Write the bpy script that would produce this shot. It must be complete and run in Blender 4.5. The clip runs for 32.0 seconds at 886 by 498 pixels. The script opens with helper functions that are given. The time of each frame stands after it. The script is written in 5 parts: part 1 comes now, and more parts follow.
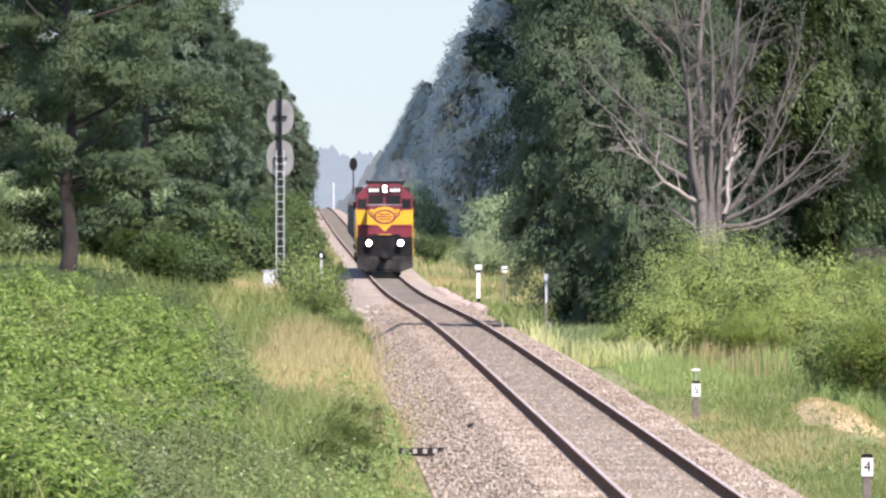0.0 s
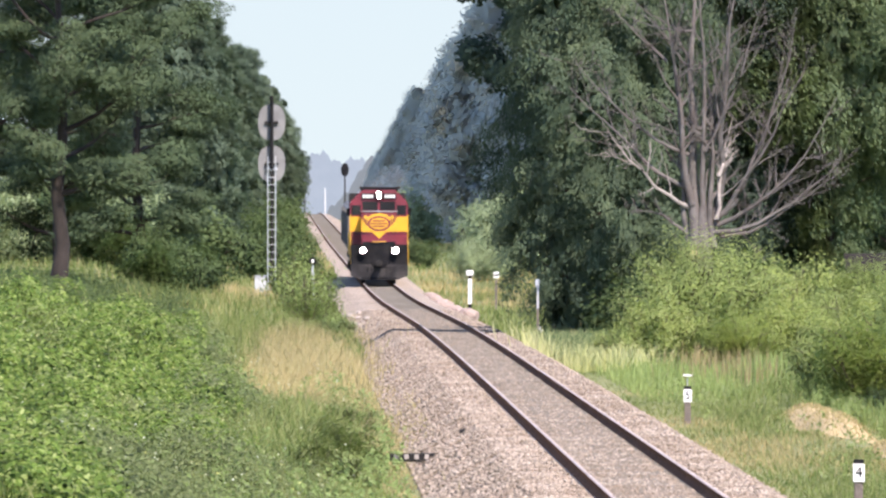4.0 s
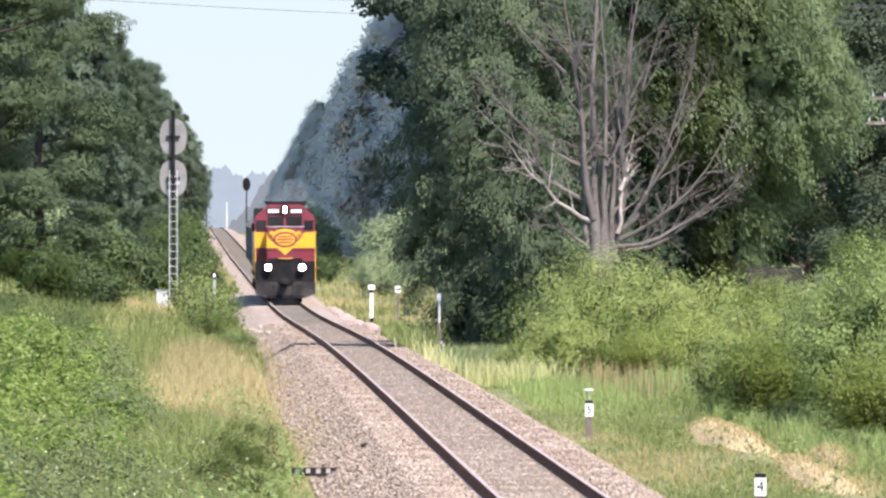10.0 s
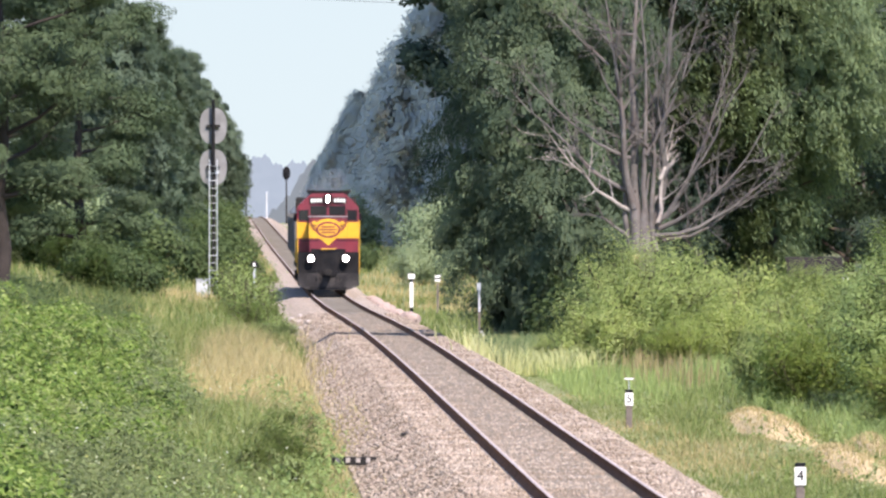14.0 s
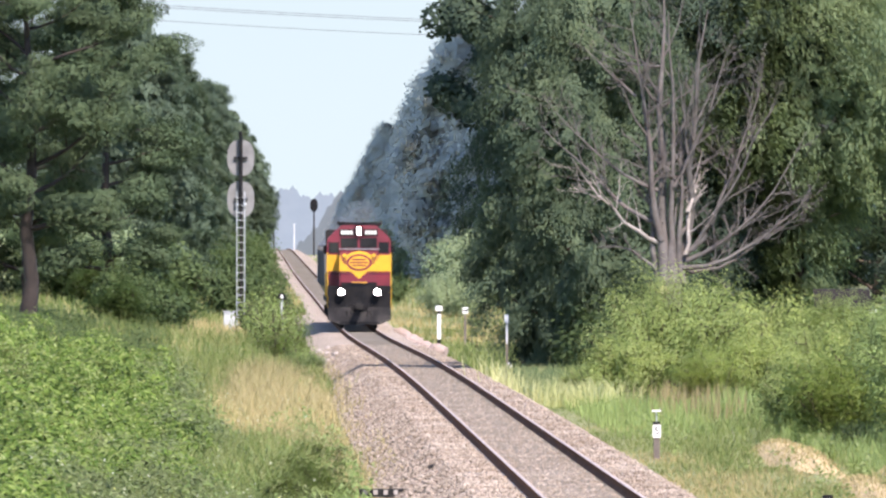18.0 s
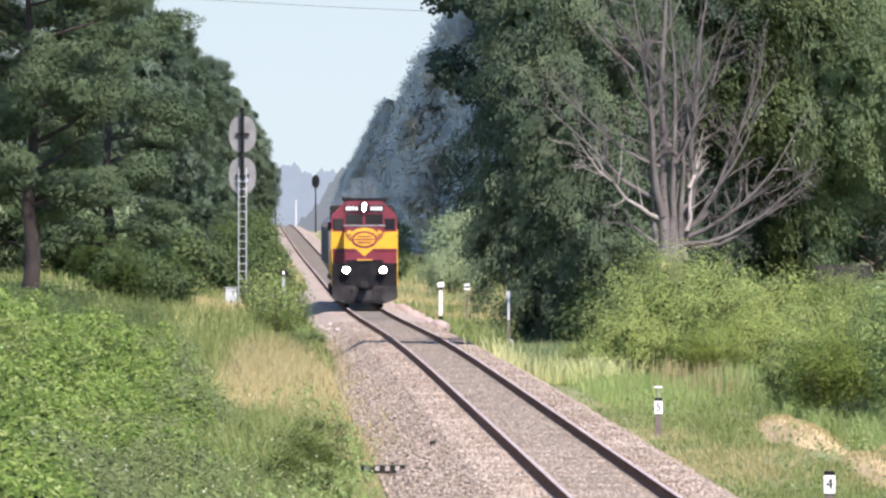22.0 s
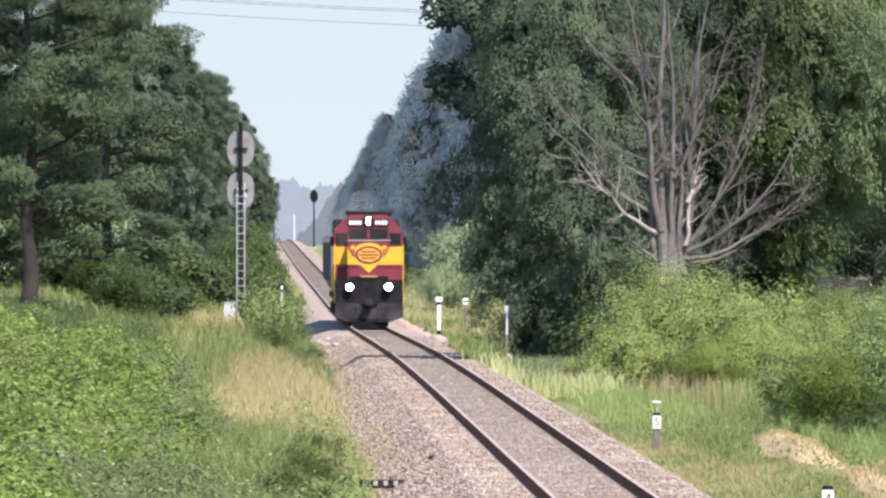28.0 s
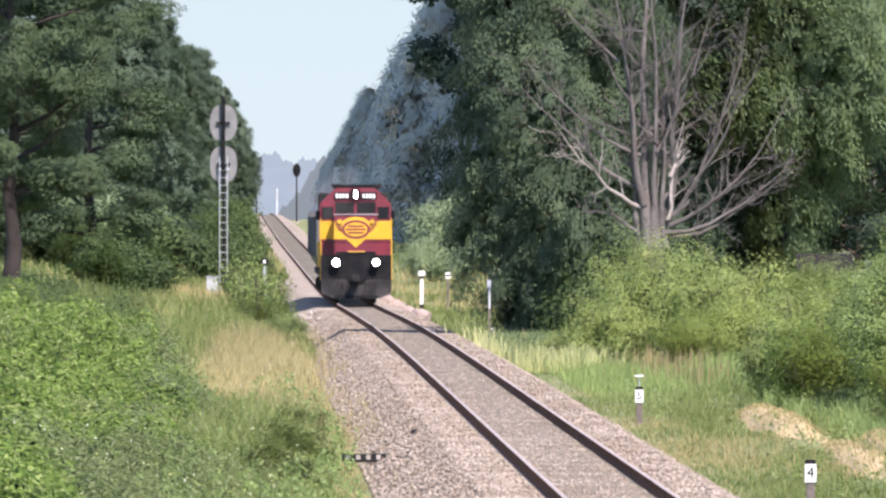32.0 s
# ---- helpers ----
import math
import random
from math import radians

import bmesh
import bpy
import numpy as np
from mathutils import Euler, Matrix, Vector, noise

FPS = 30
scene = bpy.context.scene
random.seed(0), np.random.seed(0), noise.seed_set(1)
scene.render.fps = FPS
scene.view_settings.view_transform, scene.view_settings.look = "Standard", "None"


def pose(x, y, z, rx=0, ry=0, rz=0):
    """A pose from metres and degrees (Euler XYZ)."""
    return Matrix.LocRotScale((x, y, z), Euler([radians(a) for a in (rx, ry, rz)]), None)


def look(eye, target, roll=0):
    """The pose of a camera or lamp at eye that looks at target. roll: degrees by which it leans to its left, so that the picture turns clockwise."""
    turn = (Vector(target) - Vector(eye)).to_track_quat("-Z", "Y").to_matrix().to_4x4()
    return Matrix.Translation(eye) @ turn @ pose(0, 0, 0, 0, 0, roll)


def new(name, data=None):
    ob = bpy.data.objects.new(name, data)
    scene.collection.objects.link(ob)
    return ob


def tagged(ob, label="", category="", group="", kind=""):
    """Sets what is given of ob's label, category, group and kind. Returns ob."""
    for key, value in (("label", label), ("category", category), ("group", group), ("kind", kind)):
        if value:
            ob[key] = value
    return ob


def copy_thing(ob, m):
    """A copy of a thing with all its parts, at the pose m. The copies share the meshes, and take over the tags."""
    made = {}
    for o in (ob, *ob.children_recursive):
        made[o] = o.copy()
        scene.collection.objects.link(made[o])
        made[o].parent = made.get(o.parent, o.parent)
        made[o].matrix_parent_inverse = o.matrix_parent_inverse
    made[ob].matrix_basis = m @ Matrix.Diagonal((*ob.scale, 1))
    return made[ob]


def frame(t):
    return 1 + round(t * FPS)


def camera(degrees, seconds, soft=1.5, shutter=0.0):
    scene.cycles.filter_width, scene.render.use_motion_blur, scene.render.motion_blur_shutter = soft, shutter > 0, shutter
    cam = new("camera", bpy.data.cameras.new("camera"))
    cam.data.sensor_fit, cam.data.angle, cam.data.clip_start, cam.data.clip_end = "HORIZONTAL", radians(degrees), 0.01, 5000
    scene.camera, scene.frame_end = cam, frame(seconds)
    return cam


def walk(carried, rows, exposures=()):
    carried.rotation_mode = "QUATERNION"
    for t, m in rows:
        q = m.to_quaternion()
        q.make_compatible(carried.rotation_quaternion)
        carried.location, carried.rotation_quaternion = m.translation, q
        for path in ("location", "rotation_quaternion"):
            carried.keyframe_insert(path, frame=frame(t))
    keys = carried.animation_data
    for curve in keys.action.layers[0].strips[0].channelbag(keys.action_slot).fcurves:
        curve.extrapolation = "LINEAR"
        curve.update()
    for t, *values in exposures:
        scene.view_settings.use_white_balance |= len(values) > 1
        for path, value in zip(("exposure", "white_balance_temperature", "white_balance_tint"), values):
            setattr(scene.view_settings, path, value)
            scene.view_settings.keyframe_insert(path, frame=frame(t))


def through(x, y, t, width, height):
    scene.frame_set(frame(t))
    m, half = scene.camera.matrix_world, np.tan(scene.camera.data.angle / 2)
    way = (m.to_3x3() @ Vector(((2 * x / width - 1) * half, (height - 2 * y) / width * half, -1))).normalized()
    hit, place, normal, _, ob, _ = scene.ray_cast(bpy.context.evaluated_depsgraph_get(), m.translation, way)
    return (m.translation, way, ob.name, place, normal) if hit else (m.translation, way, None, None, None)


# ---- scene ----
# ---------------------------------------------------------------- camera
# x: across the line, y: along the line, z: up, 0 at the rail heads near the eye
EYE = 4.19
cam = camera(3.364, 32.0, soft=2.5)
walk(cam, [
    (0, pose(0, 0, EYE, 89.7867, 0, -0.5565)), (0.5, pose(0, 0, EYE, 89.7899, 0, -0.5616)), (1, pose(0, 0, EYE, 89.7915, 0, -0.5698)),
    (1.5, pose(0, 0, EYE, 89.7949, 0, -0.5813)), (2, pose(0, 0, EYE, 89.7966, 0, -0.5862)), (2.5, pose(0, 0, EYE, 89.8014, 0, -0.5894)),
    (4.5, pose(0, 0, EYE, 89.8080, 0, -0.5878)), (5, pose(0, 0, EYE, 89.8080, 0, -0.5862)), (5.5, pose(0, 0, EYE, 89.8178, 0, -0.6749)),
    (6, pose(0, 0, EYE, 89.8294, 0, -0.7783)), (6.5, pose(0, 0, EYE, 89.8425, 0, -0.8835)), (7, pose(0, 0, EYE, 89.8524, 0, -0.9822)),
    (7.5, pose(0, 0, EYE, 89.8590, 0, -1.0528)), (8, pose(0, 0, EYE, 89.8622, 0, -1.0775)), (8.5, pose(0, 0, EYE, 89.8622, 0, -1.0627)),
    (9, pose(0, 0, EYE, 89.8655, 0, -1.0281)), (9.5, pose(0, 0, EYE, 89.8638, 0, -0.9953)), (10, pose(0, 0, EYE, 89.8622, 0, -0.9624)),
    (10.5, pose(0, 0, EYE, 89.8590, 0, -0.9296)), (11, pose(0, 0, EYE, 89.8524, 0, -0.9000)), (11.5, pose(0, 0, EYE, 89.8457, 0, -0.8672)),
    (12, pose(0, 0, EYE, 89.8393, 0, -0.8442)), (12.5, pose(0, 0, EYE, 89.8326, 0, -0.8277)), (13, pose(0, 0, EYE, 89.8261, 0, -0.8146)),
    (13.5, pose(0, 0, EYE, 89.8227, 0, -0.8113)), (15.5, pose(0, 0, EYE, 89.7866, 0, -0.7981)), (16, pose(0, 0, EYE, 89.7488, 0, -0.7751)),
    (16.5, pose(0, 0, EYE, 89.7208, 0, -0.7571)), (17, pose(0, 0, EYE, 89.7653, 0, -0.7391)), (17.5, pose(0, 0, EYE, 89.8737, 0, -0.7225)),
    (18, pose(0, 0, EYE, 89.9427, 0, -0.7061)), (18.5, pose(0, 0, EYE, 89.9411, 0, -0.6963)), (19, pose(0, 0, EYE, 89.9311, 0, -0.6963)),
    (19.5, pose(0, 0, EYE, 89.9214, 0, -0.6963)), (20, pose(0, 0, EYE, 89.9082, 0, -0.6963)), (20.5, pose(0, 0, EYE, 89.8951, 0, -0.6963)),
    (21, pose(0, 0, EYE, 89.8786, 0, -0.6980)), (21.5, pose(0, 0, EYE, 89.8655, 0, -0.6996)), (22, pose(0, 0, EYE, 89.8524, 0, -0.6996)),
    (22.5, pose(0, 0, EYE, 89.8377, 0, -0.6996)), (23, pose(0, 0, EYE, 89.8326, 0, -0.6996)), (23.5, pose(0, 0, EYE, 89.8358, 0, -0.6996)),
    (24, pose(0, 0, EYE, 89.8425, 0, -0.6980)), (24.5, pose(0, 0, EYE, 89.8556, 0, -0.6996)), (25, pose(0, 0, EYE, 89.8655, 0, -0.6996)),
    (25.5, pose(0, 0, EYE, 89.8785, 0, -0.7028)), (27.5, pose(0, 0, EYE, 89.9049, 0, -0.7045)), (28, pose(0, 0, EYE, 89.9082, 0, -0.7060)),
    (28.5, pose(0, 0, EYE, 89.9082, 0, -0.7045)), (29, pose(0, 0, EYE, 89.9017, 0, -0.7045)), (29.5, pose(0, 0, EYE, 89.8951, 0, -0.7029)),
    (30, pose(0, 0, EYE, 89.8852, 0, -0.7029)), (30.5, pose(0, 0, EYE, 89.8688, 0, -0.7193)), (31, pose(0, 0, EYE, 89.8491, 0, -0.7374)),
    (31.5, pose(0, 0, EYE, 89.8294, 0, -0.7554)), (32, pose(0, 0, EYE, 89.8097, 0, -0.7719))
], exposures=[(0, 1.14, 6850, 18), (6, 1.14, 6850, 18), (8, 1.22, 6850, 18), (12, 1.18, 6850, 18), (16, 1.1, 6850, 18), (18, 1.18, 6760, 18), (22, 1.08, 6700, 18), (32, 1.08, 6700, 18)])

# ---------------------------------------------------------------- sky and sun
SUN_EL, SUN_AZ = 50.0, 154.0          # azimuth from +y (along the line) towards +x
world = bpy.data.worlds.new("summer_sky")
scene.world = world
world.use_nodes = True
wn = world.node_tree
sky = wn.nodes.new("ShaderNodeTexSky")
sky.sky_type = "NISHITA"
sky.sun_disc = False
sky.sun_elevation, sky.sun_rotation = radians(SUN_EL), radians(SUN_AZ)
sky.air_density, sky.dust_density, sky.ozone_density = 0.8, 0.3, 4.0
wn.links.new(sky.outputs[0], wn.nodes["Background"].inputs[0])
wn.nodes["Background"].inputs[1].default_value = 0.165
sun_dir = Vector((math.sin(radians(SUN_AZ)) * math.cos(radians(SUN_EL)),
                  math.cos(radians(SUN_AZ)) * math.cos(radians(SUN_EL)), math.sin(radians(SUN_EL))))
sun = new("sun", bpy.data.lights.new("sun", "SUN"))
sun.data.energy, sun.data.angle, sun.data.color = 4.4, radians(0.55), (1.0, 0.95, 0.87)
sun.matrix_world = look(sun_dir * 300, (0, 0, 0))


# ---------------------------------------------------------------- materials
def nodes_of(name):
    m = bpy.data.materials.new(name)
    m.use_nodes = True
    nt = m.node_tree
    return m, nt, nt.nodes["Principled BSDF"]


def ramp(nt, stops):
    r = nt.nodes.new("ShaderNodeValToRGB")
    while len(r.color_ramp.elements) < len(stops):
        r.color_ramp.elements.new(0.5)
    for e, (p, c) in zip(r.color_ramp.elements, stops):
        e.position, e.color = p, (*c, 1)
    return r


def noise_node(nt, coord, scale, detail=4.0, rough=0.6):
    n = nt.nodes.new("ShaderNodeTexNoise")
    n.inputs["Scale"].default_value, n.inputs["Detail"].default_value = scale, detail
    n.inputs["Roughness"].default_value = rough
    nt.links.new(coord, n.inputs["Vector"])
    return n


def mixed(nt, fac, a, b, kind="MIX"):
    m = nt.nodes.new("ShaderNodeMix")
    m.data_type, m.blend_type = "RGBA", kind
    for sock, v in ((m.inputs[0], fac), (m.inputs[6], a), (m.inputs[7], b)):
        if hasattr(v, "is_linked"):
            nt.links.new(v, sock)
        else:
            sock.default_value = v if isinstance(v, float) else (*v, 1)
    return m.outputs[2]


def surface(name, col, rough=0.6, metal=0.0, var=0.25, scale=6.0, fine=60.0, bump=0.2, dirt=None, dirt_amount=0.35, spec=0.4):
    """Painted or mineral surface: tone at two scales, dirt in blotches, fine relief."""
    m, nt, b = nodes_of(name)
    co = nt.nodes.new("ShaderNodeTexCoord").outputs["Object"]
    big, small = noise_node(nt, co, scale), noise_node(nt, co, fine, 3)
    lo, hi = tuple(c * (1 - var) for c in col), tuple(min(1, c * (1 + var)) for c in col)
    r1 = ramp(nt, [(0.3, lo), (0.7, hi)])
    nt.links.new(big.outputs[0], r1.inputs[0])
    r2 = ramp(nt, [(0.3, (1 - var,) * 3), (0.7, (1.0,) * 3)])
    nt.links.new(small.outputs[0], r2.inputs[0])
    c = mixed(nt, 0.7, r1.outputs[0], r2.outputs[0], "MULTIPLY")
    if dirt:
        d = noise_node(nt, co, scale * 0.45, 6, 0.7)
        dr = ramp(nt, [(0.45, (0, 0, 0)), (0.7, (dirt_amount,) * 3)])
        nt.links.new(d.outputs[0], dr.inputs[0])
        c = mixed(nt, dr.outputs[0], c, dirt)
    nt.links.new(c, b.inputs["Base Color"])
    b.inputs["Roughness"].default_value, b.inputs["Metallic"].default_value = rough, metal
    b.inputs["Specular IOR Level"].default_value = spec
    if bump:
        bn = nt.nodes.new("ShaderNodeBump")
        bn.inputs["Strength"].default_value = bump
        bn.inputs["Distance"].default_value = 0.02
        nt.links.new(small.outputs[0], bn.inputs["Height"])
        nt.links.new(bn.outputs[0], b.inputs["Normal"])
    return m


def foliage(name, tones, through=0.35, patch=0.35, patch_scale=0.5, rough=0.7, dry=None):
    """Leaves: each leaf takes its own tone, patches of the plant lean lighter or darker, light passes through."""
    m, nt, b = nodes_of(name)
    geo = nt.nodes.new("ShaderNodeNewGeometry")
    n = len(tones)
    r = ramp(nt, [(i / (n - 1), c) for i, c in enumerate(tones)])
    nt.links.new(geo.outputs["Random Per Island"], r.inputs[0])
    co = nt.nodes.new("ShaderNodeTexCoord").outputs["Object"]
    pn = noise_node(nt, co, patch_scale, 3)
    pr = ramp(nt, [(0.3, (1 - patch,) * 3), (0.7, (1.0,) * 3)])
    nt.links.new(pn.outputs[0], pr.inputs[0])
    c = mixed(nt, 1.0, r.outputs[0], pr.outputs[0], "MULTIPLY")
    if dry:
        dn = noise_node(nt, co, patch_scale * 0.6, 4, 0.7)
        dr = ramp(nt, [(0.5, (0, 0, 0)), (0.68, (dry[3],) * 3)])
        nt.links.new(dn.outputs[0], dr.inputs[0])
        c = mixed(nt, dr.outputs[0], c, dry[:3])
    info = nt.nodes.new("ShaderNodeObjectInfo")
    ir = ramp(nt, [(0.0, (0.8, 0.85, 0.85)), (1.0, (1.0, 1.0, 0.95))])
    nt.links.new(info.outputs["Random"], ir.inputs[0])
    c = mixed(nt, 1.0, c, ir.outputs[0], "MULTIPLY")
    nt.links.new(c, b.inputs["Base Color"])
    b.inputs["Roughness"].default_value = rough
    b.inputs["Specular IOR Level"].default_value = 0.18
    tr = nt.nodes.new("ShaderNodeBsdfTranslucent")
    nt.links.new(mixed(nt, 1.0, c, (0.95, 1.0, 0.8), "MULTIPLY"), tr.inputs[0])
    ms = nt.nodes.new("ShaderNodeMixShader")
    ms.inputs[0].default_value = through
    nt.links.new(b.outputs[0], ms.inputs[1])
    nt.links.new(tr.outputs[0], ms.inputs[2])
    nt.links.new(ms.outputs[0], nt.nodes["Material Output"].inputs["Surface"])
    return m


def glow(name, col, strength):
    m, nt, b = nodes_of(name)
    b.inputs["Base Color"].default_value = (*col, 1)
    b.inputs["Emission Color"].default_value = (*col, 1)
    b.inputs["Emission Strength"].default_value = strength
    return m


LEAF_DECID = foliage("broad_leaves", [(0.18, 0.245, 0.14), (0.22, 0.29, 0.158), (0.27, 0.34, 0.18)], 0.45, 0.4, 0.9, 0.65, (0.3, 0.355, 0.17, 0.5))
LEAF_DARK = foliage("dark_leaves", [(0.096, 0.14, 0.096), (0.118, 0.165, 0.108), (0.158, 0.21, 0.128)], 0.44, 0.4, 0.9, 0.65, (0.21, 0.26, 0.14, 0.5))
LEAF_DEEP = foliage("deep_green_leaves", [(0.08, 0.115, 0.084), (0.096, 0.136, 0.094), (0.122, 0.166, 0.108)], 0.38, 0.45, 0.8, 0.65, (0.13, 0.165, 0.09, 0.5))
LEAF_PINE = foliage("pine_needles", [(0.072, 0.108, 0.06), (0.09, 0.13, 0.068), (0.112, 0.152, 0.078)], 0.25, 0.4, 0.6)
# haze over the far wood is painted into these two pale leaf tones
LEAF_FAR = foliage("haze_pale_leaves", [(0.45, 0.48, 0.455), (0.458, 0.488, 0.463), (0.466, 0.496, 0.471)], 0.0, 0.08, 0.08)
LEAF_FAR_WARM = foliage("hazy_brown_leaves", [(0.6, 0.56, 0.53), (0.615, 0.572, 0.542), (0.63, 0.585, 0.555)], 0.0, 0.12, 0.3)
LEAF_MID = foliage("wood_edge_leaves", [(0.125, 0.17, 0.12), (0.14, 0.188, 0.13), (0.158, 0.206, 0.14)], 0.42, 0.35, 0.6)
LEAF_SHRUB = foliage("shrub_leaves", [(0.23, 0.3, 0.1), (0.28, 0.36, 0.12), (0.34, 0.43, 0.155), (0.4, 0.48, 0.2)], 0.38, 0.35, 0.9)
LEAF_WEED = foliage("weed_leaves", [(0.13, 0.18, 0.055), (0.19, 0.25, 0.08), (0.26, 0.32, 0.12), (0.34, 0.38, 0.2)], 0.38, 0.3, 0.9, 0.7, (0.25, 0.26, 0.16, 0.7))
GRASS_GREEN = foliage("green_grass", [(0.13, 0.19, 0.05), (0.19, 0.25, 0.075), (0.26, 0.3, 0.11), (0.36, 0.36, 0.17)], 0.4, 0.35, 0.3, 0.7, (0.36, 0.32, 0.15, 0.35))
GRASS_DRY = foliage("dry_grass", [(0.36, 0.3, 0.14), (0.48, 0.38, 0.19), (0.58, 0.46, 0.25), (0.36, 0.33, 0.15)], 0.35, 0.3, 0.15)
BARK = surface("bark", (0.09, 0.065, 0.05), 0.9, 0, 0.45, 2.5, 22, 0.8)
# bark lightened to match, with the haze in its base colour
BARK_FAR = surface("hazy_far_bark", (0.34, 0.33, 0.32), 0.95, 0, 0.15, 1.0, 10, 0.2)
BARK_PINE = surface("pine_bark", (0.03, 0.022, 0.019), 0.9, 0, 0.45, 2.0, 20, 0.8)
DEADWOOD = surface("bare_weathered_wood", (0.125, 0.112, 0.105), 0.8, 0, 0.4, 1.6, 18, 0.6, (0.09, 0.066, 0.06), 0.8)
# paler copy of the bare wood, sun highlights put into the colour
DEADWOOD_SUNLIT = surface("sunlit_pale_wood", (0.34, 0.3, 0.275), 0.75, 0, 0.3, 1.6, 18, 0.5, (0.14, 0.115, 0.105), 0.9)
CUT_WOOD = surface("fresh_cut_wood", (0.6, 0.45, 0.24), 0.8, 0, 0.2, 4, 30, 0.2)
RAIL_RUST = surface("rusty_rail_side", (0.21, 0.115, 0.075), 1.0, 0.0, 0.35, 3, 40, 0.3, (0.11, 0.075, 0.055), 0.5, 0.0)
RAIL_HEAD = surface("worn_rail_head", (0.38, 0.32, 0.3), 0.8, 0.0, 0.2, 1.2, 30, 0.05, None, 0, 0.05)
CONCRETE = surface("weathered_concrete", (0.42, 0.37, 0.34), 0.85, 0, 0.25, 2.5, 40, 0.4, (0.25, 0.2, 0.17), 0.5)
BLOCK = surface("pinkish_broken_concrete", (0.36, 0.27, 0.235), 0.9, 0, 0.35, 2.5, 30, 0.5, (0.2, 0.16, 0.135), 0.6)
GALV = surface("galvanised_steel", (0.5, 0.52, 0.54), 0.5, 0.4, 0.2, 3, 40, 0.1, (0.28, 0.25, 0.23), 0.3)
DISC_GREY = surface("pale_painted_disc", (0.2, 0.198, 0.2), 0.7, 0, 0.15, 2, 30, 0.1, (0.16, 0.155, 0.15), 0.4, 0.15)
BLACK = surface("black_paint", (0.01, 0.01, 0.012), 0.7, 0, 0.4, 4, 40, 0.1, (0.03, 0.026, 0.024), 0.5, 0.12)
WHITE = surface("white_paint", (0.75, 0.74, 0.72), 0.55, 0, 0.1, 5, 50, 0.1, (0.5, 0.46, 0.4), 0.3)
POLE_WOOD = surface("pole_wood", (0.16, 0.13, 0.115), 0.85, 0, 0.35, 1.5, 25, 0.5)
MAROON = surface("maroon_paint", (0.165, 0.02, 0.034), 0.42, 0, 0.18, 1.2, 30, 0.05, (0.1, 0.05, 0.045), 0.3)
YELLOW = surface("yellow_paint", (0.62, 0.33, 0.022), 0.45, 0, 0.12, 1.2, 30, 0.05, (0.42, 0.25, 0.07), 0.3)
GREY_PAINT = surface("grey_wagon_paint", (0.14, 0.14, 0.145), 0.6, 0, 0.25, 1.0, 20, 0.1, (0.12, 0.08, 0.06), 0.5)
PALE_PAINT = surface("pale_grey_paint", (0.45, 0.46, 0.48), 0.55, 0, 0.15, 1.5, 20, 0.1, (0.25, 0.2, 0.17), 0.4)
STEEL_DARK = surface("dark_running_steel", (0.025, 0.023, 0.023), 0.75, 0.1, 0.4, 3, 30, 0.2, (0.06, 0.048, 0.04), 0.5, 0.2)
PLOUGH_GREY = surface("dusty_grey_plough", (0.03, 0.028, 0.03), 0.8, 0.0, 0.4, 2, 25, 0.1, (0.09, 0.08, 0.073), 0.7, 0.15)
LAMP_WHITE = glow("lit_headlamp", (1.0, 0.95, 0.86), 60.0)
SHED = surface("shed_boards", (0.03, 0.025, 0.023), 0.85, 0, 0.3, 1.5, 20, 0.4)
SHED_ROOF = surface("shed_roof_sheet", (0.026, 0.022, 0.02), 1.0, 0, 0.3, 1.5, 20, 0.3, None, 0, 0.1)
WIRE = surface("weathered_cable", (0.11, 0.11, 0.12), 0.6, 0, 0.1, 5, 30, 0)


def glass_mat(name, col, rough=0.08):
    m, nt, b = nodes_of(name)
    b.inputs["Base Color"].default_value = (*col, 1)
    b.inputs["Roughness"].default_value = rough
    b.inputs["Specular IOR Level"].default_value = 0.35
    return m


GLASS = glass_mat("dark_cab_glass", (0.012, 0.013, 0.016))


def ground_material():
    m, nt, b = nodes_of("meadow_ground")
    co = nt.nodes.new("ShaderNodeTexCoord").outputs["Object"]
    big, mid, fine = noise_node(nt, co, 0.06), noise_node(nt, co, 0.6, 5), noise_node(nt, co, 9, 5)
    g = ramp(nt, [(0.3, (0.13, 0.17, 0.05)), (0.5, (0.19, 0.22, 0.08)), (0.7, (0.27, 0.26, 0.12))])
    nt.links.new(big.outputs[0], g.inputs[0])
    f = ramp(nt, [(0.3, (0.55,) * 3), (0.7, (1.0,) * 3)])
    nt.links.new(fine.outputs[0], f.inputs[0])
    c = mixed(nt, 0.8, g.outputs[0], f.outputs[0], "MULTIPLY")
    s = ramp(nt, [(0.5, (0, 0, 0)), (0.72, (0.6,) * 3)])
    nt.links.new(mid.outputs[0], s.inputs[0])
    c = mixed(nt, s.outputs[0], c, (0.24, 0.18, 0.1))
    nt.links.new(c, b.inputs["Base Color"])
    b.inputs["Roughness"].default_value = 0.95
    bn = nt.nodes.new("ShaderNodeBump")
    bn.inputs["Strength"].default_value, bn.inputs["Distance"].default_value = 0.6, 0.08
    nt.links.new(fine.outputs[0], bn.inputs["Height"])
    nt.links.new(bn.outputs[0], b.inputs["Normal"])
    return m


